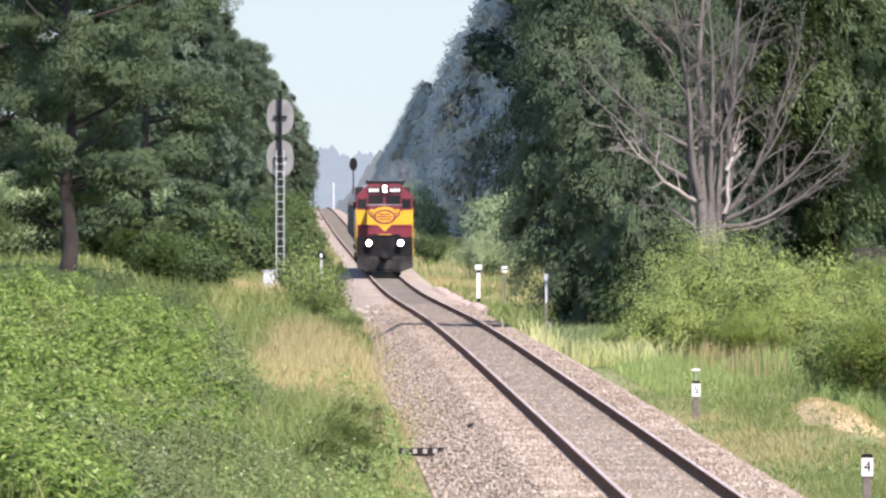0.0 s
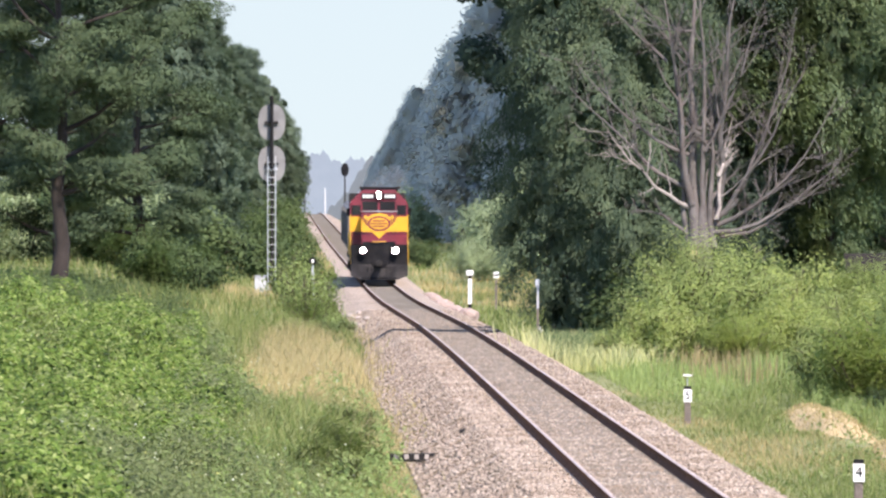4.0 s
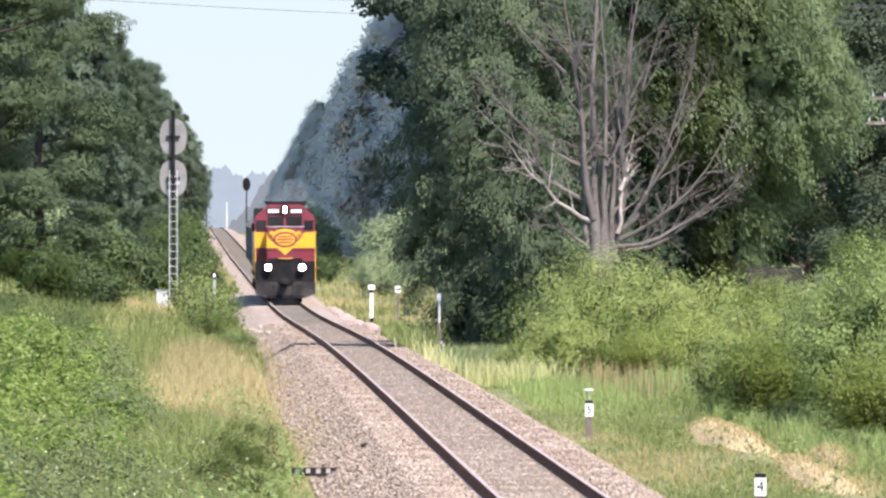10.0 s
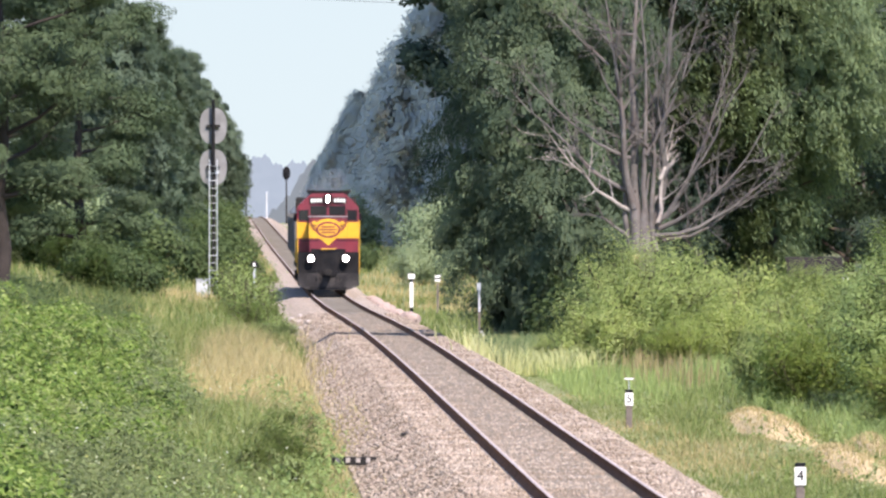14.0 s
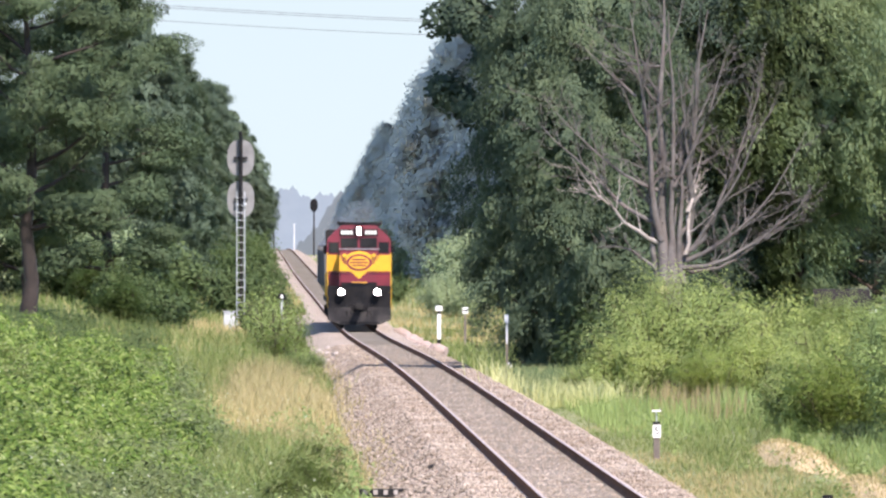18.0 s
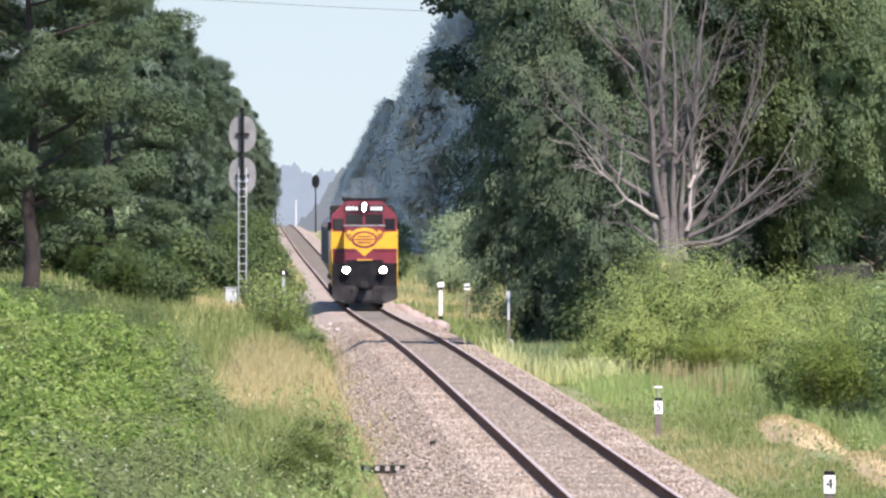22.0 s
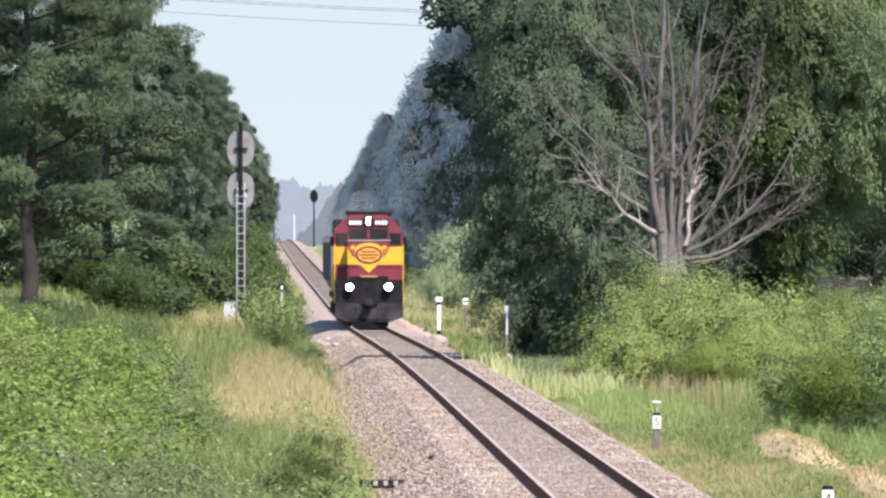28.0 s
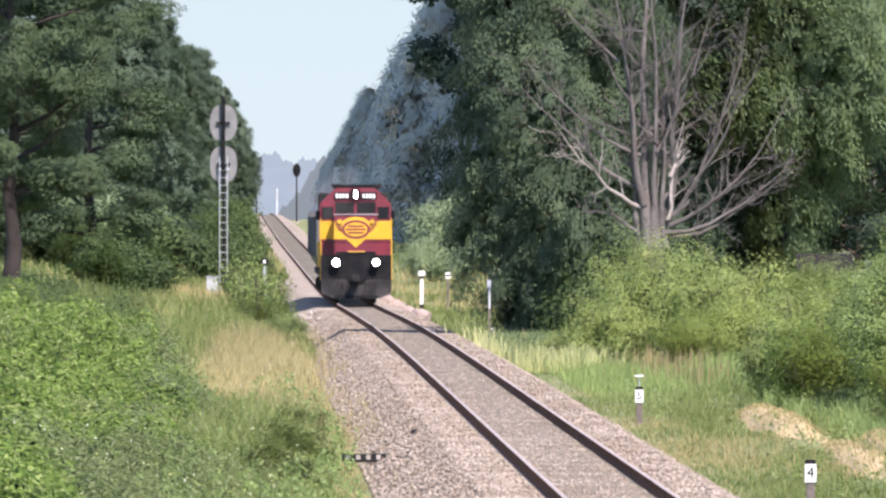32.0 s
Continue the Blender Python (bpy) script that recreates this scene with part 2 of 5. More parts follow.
def gravel_material(name, tones, islands, drawn=1.0):
    m, nt, b = nodes_of(name)
    mp = nt.nodes.new("ShaderNodeMapping")      # dust and oil drawn out along the line
    mp.inputs["Scale"].default_value = (1, drawn, 1)
    nt.links.new(nt.nodes.new("ShaderNodeTexCoord").outputs["Object"], mp.inputs[0])
    co = mp.outputs[0]
    r = ramp(nt, [(i / (len(tones) - 1), c) for i, c in enumerate(tones)])
    if islands:
        nt.links.new(nt.nodes.new("ShaderNodeNewGeometry").outputs["Random Per Island"], r.inputs[0])
    else:
        v = nt.nodes.new("ShaderNodeTexVoronoi")
        v.inputs["Scale"].default_value = 16
        nt.links.new(co, v.inputs["Vector"])
        sep = nt.nodes.new("ShaderNodeSeparateColor")
        nt.links.new(v.outputs["Color"], sep.inputs[0])
        nt.links.new(sep.outputs[0], r.inputs[0])
    st = noise_node(nt, co, 0.35, 5, 0.65)
    sr = ramp(nt, [(0.38, (0.6, 0.54, 0.48)), (0.6, (1.0, 1.0, 1.0))])
    nt.links.new(st.outputs[0], sr.inputs[0])
    nt.links.new(mixed(nt, 0.85, r.outputs[0], sr.outputs[0], "MULTIPLY"), b.inputs["Base Color"])
    b.inputs["Roughness"].default_value = 0.9
    fn = noise_node(nt, co, 30, 4)
    bn = nt.nodes.new("ShaderNodeBump")
    bn.inputs["Strength"].default_value, bn.inputs["Distance"].default_value = 0.5, 0.03
    nt.links.new(fn.outputs[0], bn.inputs["Height"])
    nt.links.new(bn.outputs[0], b.inputs["Normal"])
    return m


STONE_TONES = [(0.15, 0.122, 0.097), (0.27, 0.22, 0.175), (0.34, 0.28, 0.225), (0.47, 0.39, 0.325), (0.29, 0.222, 0.177)]
GROUND = ground_material()
GRAVEL = gravel_material("ballast_bed", STONE_TONES, False)
STONES = gravel_material("ballast_stones", STONE_TONES, True)


# ---------------------------------------------------------------- mesh helpers
def np_mesh(name, V, F, mats, index=None, smooth=False):
    V, F = np.asarray(V, dtype=np.float32), np.asarray(F, dtype=np.int32)
    me = bpy.data.meshes.new(name)
    n, k = F.shape
    me.vertices.add(len(V))
    me.vertices.foreach_set("co", V.ravel())
    me.loops.add(n * k)
    me.loops.foreach_set("vertex_index", F.ravel())
    me.polygons.add(n)
    me.polygons.foreach_set("loop_start", np.arange(0, n * k, k, dtype=np.int32))
    for m in mats if isinstance(mats, (list, tuple)) else [mats]:
        me.materials.append(m)
    if index is not None:
        me.polygons.foreach_set("material_index", np.asarray(index, dtype=np.int32))
    me.update(calc_edges=True)
    if smooth:
        me.polygons.foreach_set("use_smooth", np.ones(n, dtype=bool))
    return me


def part(name, data, material, parent, label=""):
    """One mesh object under a thing or a part; data: a bmesh or a finished mesh."""
    if isinstance(data, bmesh.types.BMesh):
        me = bpy.data.meshes.new(name)
        data.to_mesh(me)
        data.free()
        me.materials.append(material)
        data = me
    ob = new(name, data)
    ob.parent = parent
    if label:
        ob["label"] = label
    return ob


def box(x0, x1, y0, y1, z0, z1, bevel=0.0, bm=None):
    own = bmesh.new()
    bmesh.ops.create_cube(own, size=1)
    for v in own.verts:
        v.co = Vector(((x0 + x1) / 2 + v.co.x * (x1 - x0), (y0 + y1) / 2 + v.co.y * (y1 - y0), (z0 + z1) / 2 + v.co.z * (z1 - z0)))
    if bevel:
        bmesh.ops.bevel(own, geom=own.edges[:], offset=bevel, segments=2, affect="EDGES")
    return merged(bm, own)


def merged(bm, own):
    if bm is None:
        return own
    me = bpy.data.meshes.new("tmp")
    own.to_mesh(me)
    own.free()
    bm.from_mesh(me)
    bpy.data.meshes.remove(me)
    return bm


def rod(a, b, r0, r1=None, sides=10, bm=None):
    own = bmesh.new()
    a, b = Vector(a), Vector(b)
    bmesh.ops.create_cone(own, cap_ends=True, segments=sides, radius1=r0, radius2=r0 if r1 is None else r1, depth=(b - a).length)
    own.transform(Matrix.Translation((a + b) / 2) @ (b - a).to_track_quat("Z", "Y").to_matrix().to_4x4())
    return merged(bm, own)


def prism(outline, y0, y1, bevel=0.0, bm=None):
    """An outline in x and z, drawn out from y0 to y1."""
    own = bmesh.new()
    f = own.faces.new([own.verts.new((x, y0, z)) for x, z in outline])
    g = bmesh.ops.extrude_face_region(own, geom=[f])
    bmesh.ops.translate(own, verts=[v for v in g["geom"] if isinstance(v, bmesh.types.BMVert)], vec=(0, y1 - y0, 0))
    bmesh.ops.recalc_face_normals(own, faces=own.faces[:])
    if bevel:
        bmesh.ops.bevel(own, geom=own.edges[:], offset=bevel, segments=2, affect="EDGES")
    return merged(bm, own)


def thing(name, m, label, category, group="", kind=""):
    e = new(name)
    e.matrix_world = m
    return tagged(e, label, category, group, kind)


# ---------------------------------------------------------------- the line of the track and the lie of the land
YS = np.arange(-100.0, 4800.0, 5.0)
_k = np.exp(-0.5 * (np.arange(-40, 41) / 11.0) ** 2)
_k /= _k.sum()


def eased(ys, vs):
    v = np.interp(YS, ys, vs)
    return np.convolve(np.pad(v, 40, mode="edge"), _k, mode="valid")


TRACK_X = eased([0, 440, 534, 637, 683, 809, 950, 1161, 1500, 1841, 2300, 3500], [5.36, 5.36, 5.2, 4.93, 4.86, 4.78, 4.5, 3.95, 3.6, 3.45, 3.0, 2.0])
TRACK_Z = eased([0, 480, 534, 637, 683, 809, 950, 1161, 1500, 1841, 2000, 2300, 3500], [0, 0, -0.04, -0.27, -0.34, -0.31, 0.12, 0.84, 1.7, 2.33, 2.35, 1.2, -1.0])


def tx(y):
    return np.interp(y, YS, TRACK_X)


def tz(y):
    return np.interp(y, YS, TRACK_Z)


def smooth01(v):
    v = np.clip(v, 0, 1)
    return v * v * (3 - 2 * v)


def land(x, y):
    """Height of the ground: the ballast's shoulders, the ditches, the banks behind them."""
    x, y = np.asarray(x, float), np.asarray(y, float)
    u = x - tx(y)
    far = smooth01((y - 545) / 100)
    left = np.interp(-u, [0, 1.75, 3.0, 5.5, 9, 14, 30, 400], [-0.2, -0.2, -0.95, -0.95, -0.4, 0.6, 1.0, 1.0])
    left_far = np.interp(-u, [0, 1.75, 3.0, 5.0, 9, 14, 30, 400], [-0.2, -0.2, -0.6, 0.0, 0.4, 1.2, 1.6, 1.6])
    right = np.interp(u, [0, 1.75, 3.0, 6, 9, 14, 30, 400], [-0.2, -0.2, -0.9, -0.85, -0.7, -0.2, 0.6, 0.6])
    p = np.where(u < 0, left * (1 - far) + left_far * far, right)
    off = smooth01((np.abs(u) - 3) / 3)
    p = p + off * (0.12 * np.sin(x * 0.8 + y * 0.11) * np.sin(y * 0.07 + 1.3) + 0.06 * np.sin(x * 2.1 - y * 0.23))
    return tz(y) + p


def sheet(name, us, ys, lift, mat):
    """A strip of ground that follows the track, us across it."""
    us, ys = np.asarray(us, float), np.asarray(ys, float)
    Y, U = np.meshgrid(ys, us, indexing="ij")
    X = U + tx(Y)
    Z = land(X, Y) + lift
    V = np.stack([X, Y, Z], -1).reshape(-1, 3)
    n, k = len(ys), len(us)
    i, j = np.meshgrid(np.arange(n - 1), np.arange(k - 1), indexing="ij")
    a = (i * k + j).ravel()
    F = np.stack([a, a + 1, a + k + 1, a + k], -1)
    return new(name, np_mesh(name, V, F, mat, smooth=True))


ys_ground = np.concatenate([np.arange(-60, 200, 20), np.arange(200, 800, 3), np.arange(800, 2400, 12), np.arange(2400, 4790, 100)])
us_ground = np.concatenate([[-1500, -600, -200, -90, -50], np.arange(-32, -4, 1.0), np.arange(-4, 4.01, 0.25), np.arange(5, 33, 1.0), [50, 90, 200, 600, 1500]])
tagged(sheet("ground", us_ground, ys_ground, 0.0, GROUND), "rough summer meadow of green and dry grass beside the line", "ground", kind="structure")
ys_bed = np.concatenate([np.arange(-60, 200, 20), np.arange(200, 700, 2), np.arange(700, 2300, 10)])
tagged(sheet("ballast", [-2.85, -2.4, -2.0, -1.75, -1.4, -0.7, 0, 0.7, 1.4, 1.75, 2.0, 2.4, 2.85], ys_bed, 0.02, GRAVEL),
       "pinkish grey crushed stone ballast bed of the railway", "ballast", kind="structure")

FILL = gravel_material("fine_gravel_fill", [(0.1, 0.084, 0.062), (0.15, 0.126, 0.092), (0.21, 0.176, 0.128)], False, 0.35)
tagged(sheet("gravel_fill", [-0.72, -0.3, 0.3, 0.72], ys_bed, 0.035, FILL), "brownish fine gravel filling the track between the rails", "gravel", kind="structure")



# ---------------------------------------------------------------- rails
def rail(side):
    prof = [(-0.07, -0.18), (0.07, -0.18), (0.07, -0.165), (0.014, -0.14), (0.01, -0.05), (0.036, -0.035), (0.036, -0.004), (0.028, 0.0),
            (-0.028, 0.0), (-0.036, -0.004), (-0.036, -0.035), (-0.01, -0.05), (-0.014, -0.14), (-0.07, -0.165)]
    ys = np.concatenate([np.arange(-60, 200, 20), np.arange(200, 900, 4), np.arange(900, 2300, 10)])
    V, F, I = [], [], []
    k = len(prof)
    for n, y in enumerate(ys):
        cx, cz = tx(y) + side * 0.796, tz(y)
        V += [(cx + a, y, cz + b) for a, b in prof]
        if n:
            o = (n - 1) * k
            for j in range(k):
                F.append((o + j, o + (j + 1) % k, o + k + (j + 1) % k, o + k + j))
                I.append(1 if j in (6, 7, 8) else 0)
    ob = new("rail", np_mesh("rail", V, F, [RAIL_RUST, RAIL_HEAD], I))
    return tagged(ob, "long rusty steel rail with a worn bright head on ballast", "rail", "rails of the track", "structure")


rail(-1)
rail(1)
V, F = [], []
for y in np.arange(212, 620, 0.56):
    c, z, o = float(tx(y)), float(tz(y)) - 0.245, len(V)
    for dy in (-0.12, 0.12):
        V += [(c - 1.35, y + dy, z - 0.15), (c + 1.35, y + dy, z - 0.15), (c + 1.35, y + dy, z), (c - 1.35, y + dy, z)]
    F += [(o, o + 1, o + 2, o + 3), (o + 7, o + 6, o + 5, o + 4), (o + 3, o + 2, o + 6, o + 7), (o, o + 3, o + 7, o + 4), (o + 1, o + 5, o + 6, o + 2)]
tagged(new("sleepers", np_mesh("sleepers", V, F, CONCRETE)), "concrete sleepers nearly buried in the gravel between the rails", "sleepers", kind="stuff")


# ---------------------------------------------------------------- plants
def rand_unit(rng, n):
    v = rng.normal(size=(n, 3))
    return v / np.linalg.norm(v, axis=1, keepdims=True)


def leaf_cards(rng, C, length, width, face=None, lift=0.25, hang=False):
    """Folded leaves of four corners round the centres C, turned roughly towards face."""
    n = len(C)
    c = rand_unit(rng, n)
    if face is not None:
        c = c * 0.5 + face
        c /= np.linalg.norm(c, axis=1, keepdims=True) + 1e-9
    c[:, 1] = -np.abs(c[:, 1])          # faces forced towards -y, so their custom shading normals are not flipped
    a = np.cross(c, rand_unit(rng, n))
    if hang:
        a = rand_unit(rng, n) * 0.45 - np.array([0, 0, 1.0])
        a -= c * (a * c).sum(1, keepdims=True)
    a /= np.linalg.norm(a, axis=1, keepdims=True) + 1e-9
    b = np.cross(c, a)
    L = (length * rng.uniform(0.6, 1.3, n))[:, None]
    W = (width * rng.uniform(0.6, 1.3, n))[:, None]
    V = np.stack([C - a * L * 0.5, C - b * W * 0.5 + c * W * lift, C + a * L * 0.5, C + b * W * 0.5 + c * W * lift], 1).reshape(-1, 3)
    F = np.arange(4 * n).reshape(n, 4)
    return V, F


def soften(me, face, more=None):
    """Lets the leaves of a clump share the clump's rounding in their shading."""
    f = np.repeat(face / (np.linalg.norm(face, axis=1, keepdims=True) + 1e-9), 4, axis=0)
    if more is not None:
        f = np.concatenate([f, more])
    me.polygons.foreach_set("use_smooth", np.ones(len(me.polygons), dtype=bool))
    me.normals_split_custom_set_from_vertices(f.astype(np.float32))
    return me


def tube(P, R, sides=6):
    P, R = np.asarray(P, float), np.asarray(R, float)
    n = len(P)
    T = np.gradient(P, axis=0)
    T /= np.linalg.norm(T, axis=1, keepdims=True) + 1e-9
    ref = np.where(np.abs(T[:, 2:3]) > 0.9, np.array([[1.0, 0, 0]]), np.array([[0, 0, 1.0]]))
    A = np.cross(T, ref)
    A /= np.linalg.norm(A, axis=1, keepdims=True) + 1e-9
    B = np.cross(T, A)
    ang = np.arange(sides) * 2 * np.pi / sides
    V = (P[:, None] + R[:, None, None] * (np.cos(ang)[None, :, None] * A[:, None] + np.sin(ang)[None, :, None] * B[:, None])).reshape(-1, 3)
    F = []
    for i in range(n - 1):
        for j in range(sides):
            F.append((i * sides + j, i * sides + (j + 1) % sides, (i + 1) * sides + (j + 1) % sides, (i + 1) * sides + j))
    return V, np.array(F)


class Wood:
    """Gathers tubes into one mesh."""

    def __init__(self):
        self.V, self.F, self.n = [], [], 0

    def add(self, P, R, sides=6):
        V, F = tube(P, R, sides)
        self.V.append(V)
        self.F.append(F + self.n)
        self.n += len(V)

    def mesh(self, name, mat):
        return np_mesh(name, np.concatenate(self.V), np.concatenate(self.F), mat, smooth=True)


def limb_line(rng, start, way, length, steps=6, wobble=0.12, rise=0.0):
    P = [np.array(start, float)]
    d = np.array(way, float)
    for _ in range(steps):
        d = d + rng.normal(size=3) * wobble + np.array([0, 0, rise])
        d /= np.linalg.norm(d)
        P.append(P[-1] + d * length / steps)
    return np.array(P)


def tree(name, seed, height, base, radius, trunk_r, limbs, count, leaf, mats, label, form="round", spread=0.6, flat=1.0, hang=0.0, category="tree", rise=0.06, twigs=4, spreadout=(0.72, 1.12)):
    """A tapered trunk, limbs and twigs, and a crown of separate leaves gathered at the twigs."""
    rng = np.random.default_rng(seed)
    top = thing(name, Matrix(), label, category)
    wood = Wood()
    n = 9
    zs = np.linspace(-0.3, height * 0.96, n)
    tp = np.stack([np.cumsum(rng.normal(0, 0.12 * height / 15, n)) * (zs > 1), np.cumsum(rng.normal(0, 0.12 * height / 15, n)) * (zs > 1), zs], 1)
    tr = trunk_r * (1 - 0.93 * (zs / height).clip(0, 1) ** 0.9)
    tr[0] *= 1.25
    wood.add(tp, tr, 9)
    C = []
    for i in range(limbs):
        h = base + (height * 0.97 - base) * ((i + rng.uniform(0.2, 0.8)) / limbs)
        f = (h - base) / (height - base)
        if form == "round":
            reach = radius * (0.6 + 0.4 * math.sin(min(1, f * 1.1 + 0.12) * math.pi)) * (1 - 0.3 * f * f)
        elif form == "spire":
            reach = radius * (1 - f) ** 0.85 + 0.25
        else:
            reach = radius * (0.6 + 0.5 * math.sin((0.15 + 0.8 * f) * math.pi)) * (1 if f < 0.8 else 0.75)
        reach *= rng.uniform(*spreadout)
        az = i * 2.399 + rng.uniform(-0.5, 0.5)
        up = {"round": 0.35 + 0.5 * f, "spire": -0.1, "pads": 0.12 + 0.3 * f}[form]
        s = np.array([np.interp(h, zs, tp[:, 0]), np.interp(h, zs, tp[:, 1]), h])
        P = limb_line(rng, s, (math.cos(az), math.sin(az), up), reach, 6, 0.12, rise)
        r0 = max(0.02, trunk_r * 0.42 * (1 - 0.8 * f))
        wood.add(P, r0 * np.linspace(1, 0.2, 7), 5)
        for _ in range(twigs):
            k = rng.uniform(0.3, 0.95)
            o = P[int(k * 6)]
            w = (P[-1] - P[0]) / (reach + 1e-6) + rng.normal(size=3) * 0.7
            Q = limb_line(rng, o, w / np.linalg.norm(w), reach * rng.uniform(0.25, 0.5), 4, 0.15, rise)
            wood.add(Q, r0 * 0.35 * np.linspace(1, 0.25, 5), 4)
            C += [Q[2], Q[3], Q[4]]
        C += [P[4], P[5], P[6]]
    part("trunk", wood.mesh("trunk", mats[0]), mats[0], top)
    C = np.array(C)
    size = rng.uniform(0.55, 1.4, len(C))
    pick = rng.choice(len(C), count, p=size ** 2 / (size ** 2).sum())
    way = rand_unit(rng, count)
    off = way * (spread * 1.7 * rng.uniform(0.15, 1.0, count) ** 0.45 * size[pick])[:, None]
    off[:, 2] *= flat
    off[:, 2] -= hang * rng.uniform(0, 1, count) ** 2 * spread * 2.2
    axis = C[pick] - np.array([0, 0, 1.0]) * C[pick][:, 2:3]
    axis /= np.linalg.norm(axis, axis=1, keepdims=True) + 1e-6
    face = way * 0.75 + axis * 0.3 + np.array([0, 0, 0.45])
    V, F = leaf_cards(rng, C[pick] + off, leaf[0], leaf[1], face)
    part("crown", soften(np_mesh("crown", V, F, mats[1]), face + rng.normal(size=face.shape) * 0.16), mats[1], top)
    return top


def leafy_tree(name, seed, height, profile, trunk_r, sprays, per, leaf, mats, label, droop=0.8, length=(0.8, 1.6), inner=3000, limbs=34, even=None, thin=0.15):
    """A trunk with limbs and a crown of hanging leafy sprays; profile: radii of the crown over its height."""
    rng = np.random.default_rng(seed)
    top = thing(name, Matrix(), label, "tree")
    pf, pr = np.array([p[0] for p in profile]), np.array([p[1] for p in profile])
    ph = rng.uniform(0, 6.28, 3)

    def crown(f, az):
        return np.interp(f, pf, pr) * (1 + 0.15 * np.sin(3 * az + 9 * f + ph[0]) + 0.13 * np.sin(5 * az - 15 * f + ph[1]) + 0.1 * np.sin(2 * az + 27 * f + ph[2]))

    wood = Wood()
    zs = np.linspace(-0.3, height * 0.95, 9)
    sway = np.cumsum(rng.normal(0, 0.008 * height, (9, 2)), 0) * (zs > 1)[:, None]
    tr = trunk_r * (1 - 0.93 * (zs / height).clip(0, 1) ** 0.9)
    tr[0] *= 1.25
    wood.add(np.column_stack([sway, zs]), tr, 9)
    for i in range(limbs):
        f = pf[0] + (0.95 - pf[0]) * (i + rng.uniform(0.2, 0.8)) / limbs
        az, h = i * 2.399 + rng.uniform(-0.5, 0.5), f * height * 0.9
        reach = float(crown(f, az)) * 0.9
        P = limb_line(rng, (np.interp(h, zs, sway[:, 0]), np.interp(h, zs, sway[:, 1]), h), (math.cos(az), math.sin(az), 0.4), reach, 6, 0.1, 0.02)
        wood.add(P, max(0.02, trunk_r * 0.4 * (1 - 0.8 * f)) * np.linspace(1, 0.2, 7), 5)
    part("trunk", wood.mesh("trunk", mats[0]), mats[0], top)
    fs = np.linspace(pf[0], pf[-1], 200)
    area = np.cumsum(np.interp(fs, pf, pr) + 0.25)

    def spots(n, q):
        f = np.interp(rng.uniform(0, area[-1], n), area, fs)
        az = rng.uniform(0, 2 * np.pi, n)
        o = np.stack([np.cos(az), np.sin(az), np.zeros(n)], 1)
        ax = np.stack([np.interp(f * height, zs, sway[:, 0]), np.interp(f * height, zs, sway[:, 1]), f * height], 1)
        return o, ax + o * (crown(f, az) * q)[:, None]

    o, B = spots(sprays, 1.04 - 0.5 * rng.uniform(0, 1, sprays) ** 2.0)
    L, tilt = rng.uniform(*length, sprays), rand_unit(rng, sprays)
    i = np.repeat(np.arange(sprays), per)
    n = len(i)
    t = rng.uniform(0, 1, n) ** 0.8
    C = B[i] + o[i] * (0.45 * L[i] * t)[:, None] + rng.normal(size=(n, 3)) * (thin * L[i])[:, None] * np.array([1, 1, 0.7])
    C[:, 2] += L[i] * (0.25 * t - droop * t ** 1.8)
    C[:, 2] = np.maximum(C[:, 2], 0.25)
    up = np.array([0, 0, 1.0])
    face = o[i] * 0.6 + up * 0.5 + tilt[i] * 0.5
    V, F = leaf_cards(rng, C, leaf[0], leaf[1], face * 1.6, hang=True)
    io, IC = spots(inner, rng.uniform(0.3, 0.78, inner) if even is None else rng.uniform(0.7, 0.98, inner))
    V2, F2 = leaf_cards(rng, IC, 0.55, 0.42, io * 1.5)
    N = np.concatenate([o[i] * 0.55 + up * 0.45 + tilt[i] * 0.42 + rng.normal(size=(n, 3)) * 0.16, io + up * 0.4])
    if even is not None:
        N = N * 0.05 + np.array(even)
    part("crown", soften(np_mesh("crown", np.concatenate([V, V2]), np.concatenate([F, F2 + len(V)]), mats[1]), N), mats[1], top)
    return top


def place(ob, x, y, turn=0.0, scale=1.0, first=False, sink=0.1):
    m = Matrix.Translation((x, y, float(land(x, y)) - sink)) @ Matrix.Rotation(turn, 4, "Z")
    c = ob if first else copy_thing(ob, m)
    if first:
        c.matrix_world = m
    c.scale = (scale,) * 3
    return c


# big trees beside the line
BROAD_LABEL = "tall leafy tree with dark green drooping foliage beside the track"
big2 = leafy_tree("broadleaf_tree", 8, 17.0, [(0.04, 1.1), (0.1, 1.7), (0.2, 2.5), (0.32, 3.2), (0.62, 3.4), (0.8, 3.0), (1.0, 0.7)], 0.26, 1200, 105, (0.17, 0.062), (BARK, LEAF_DARK), BROAD_LABEL)
place(big2, 9.92, 494, 0.0, 0.9, True)
big = leafy_tree("broadleaf_tree", 3, 18.5, [(0.06, 2.0), (0.16, 3.0), (0.35, 3.9), (0.6, 4.1), (0.8, 3.5), (1.0, 0.8)], 0.32, 1500, 105, (0.17, 0.062), (BARK, LEAF_DEEP), BROAD_LABEL)
place(big, 14.6, 506, 0.4, 1.0, True)
big3 = leafy_tree("broadleaf_tree", 9, 18.0, [(0.12, 0.5), (0.24, 0.8), (0.34, 1.6), (0.44, 3.3), (0.62, 3.5), (0.85, 2.6), (1.0, 0.7)], 0.25, 1200, 105, (0.17, 0.062), (BARK, LEAF_DECID), "tall leafy tree with lighter green drooping foliage", 1.0)
place(big3, 18.3, 503, 2.2, 1.0, True)
rear = tree("broadleaf_tree", 10, 17.0, 0.6, 4.4, 0.26, 40, 80000, (0.22, 0.13), (BARK, LEAF_DEEP), "tall dense leafy tree in the second row", "round", 0.6, 0.8, 0.6, twigs=3)
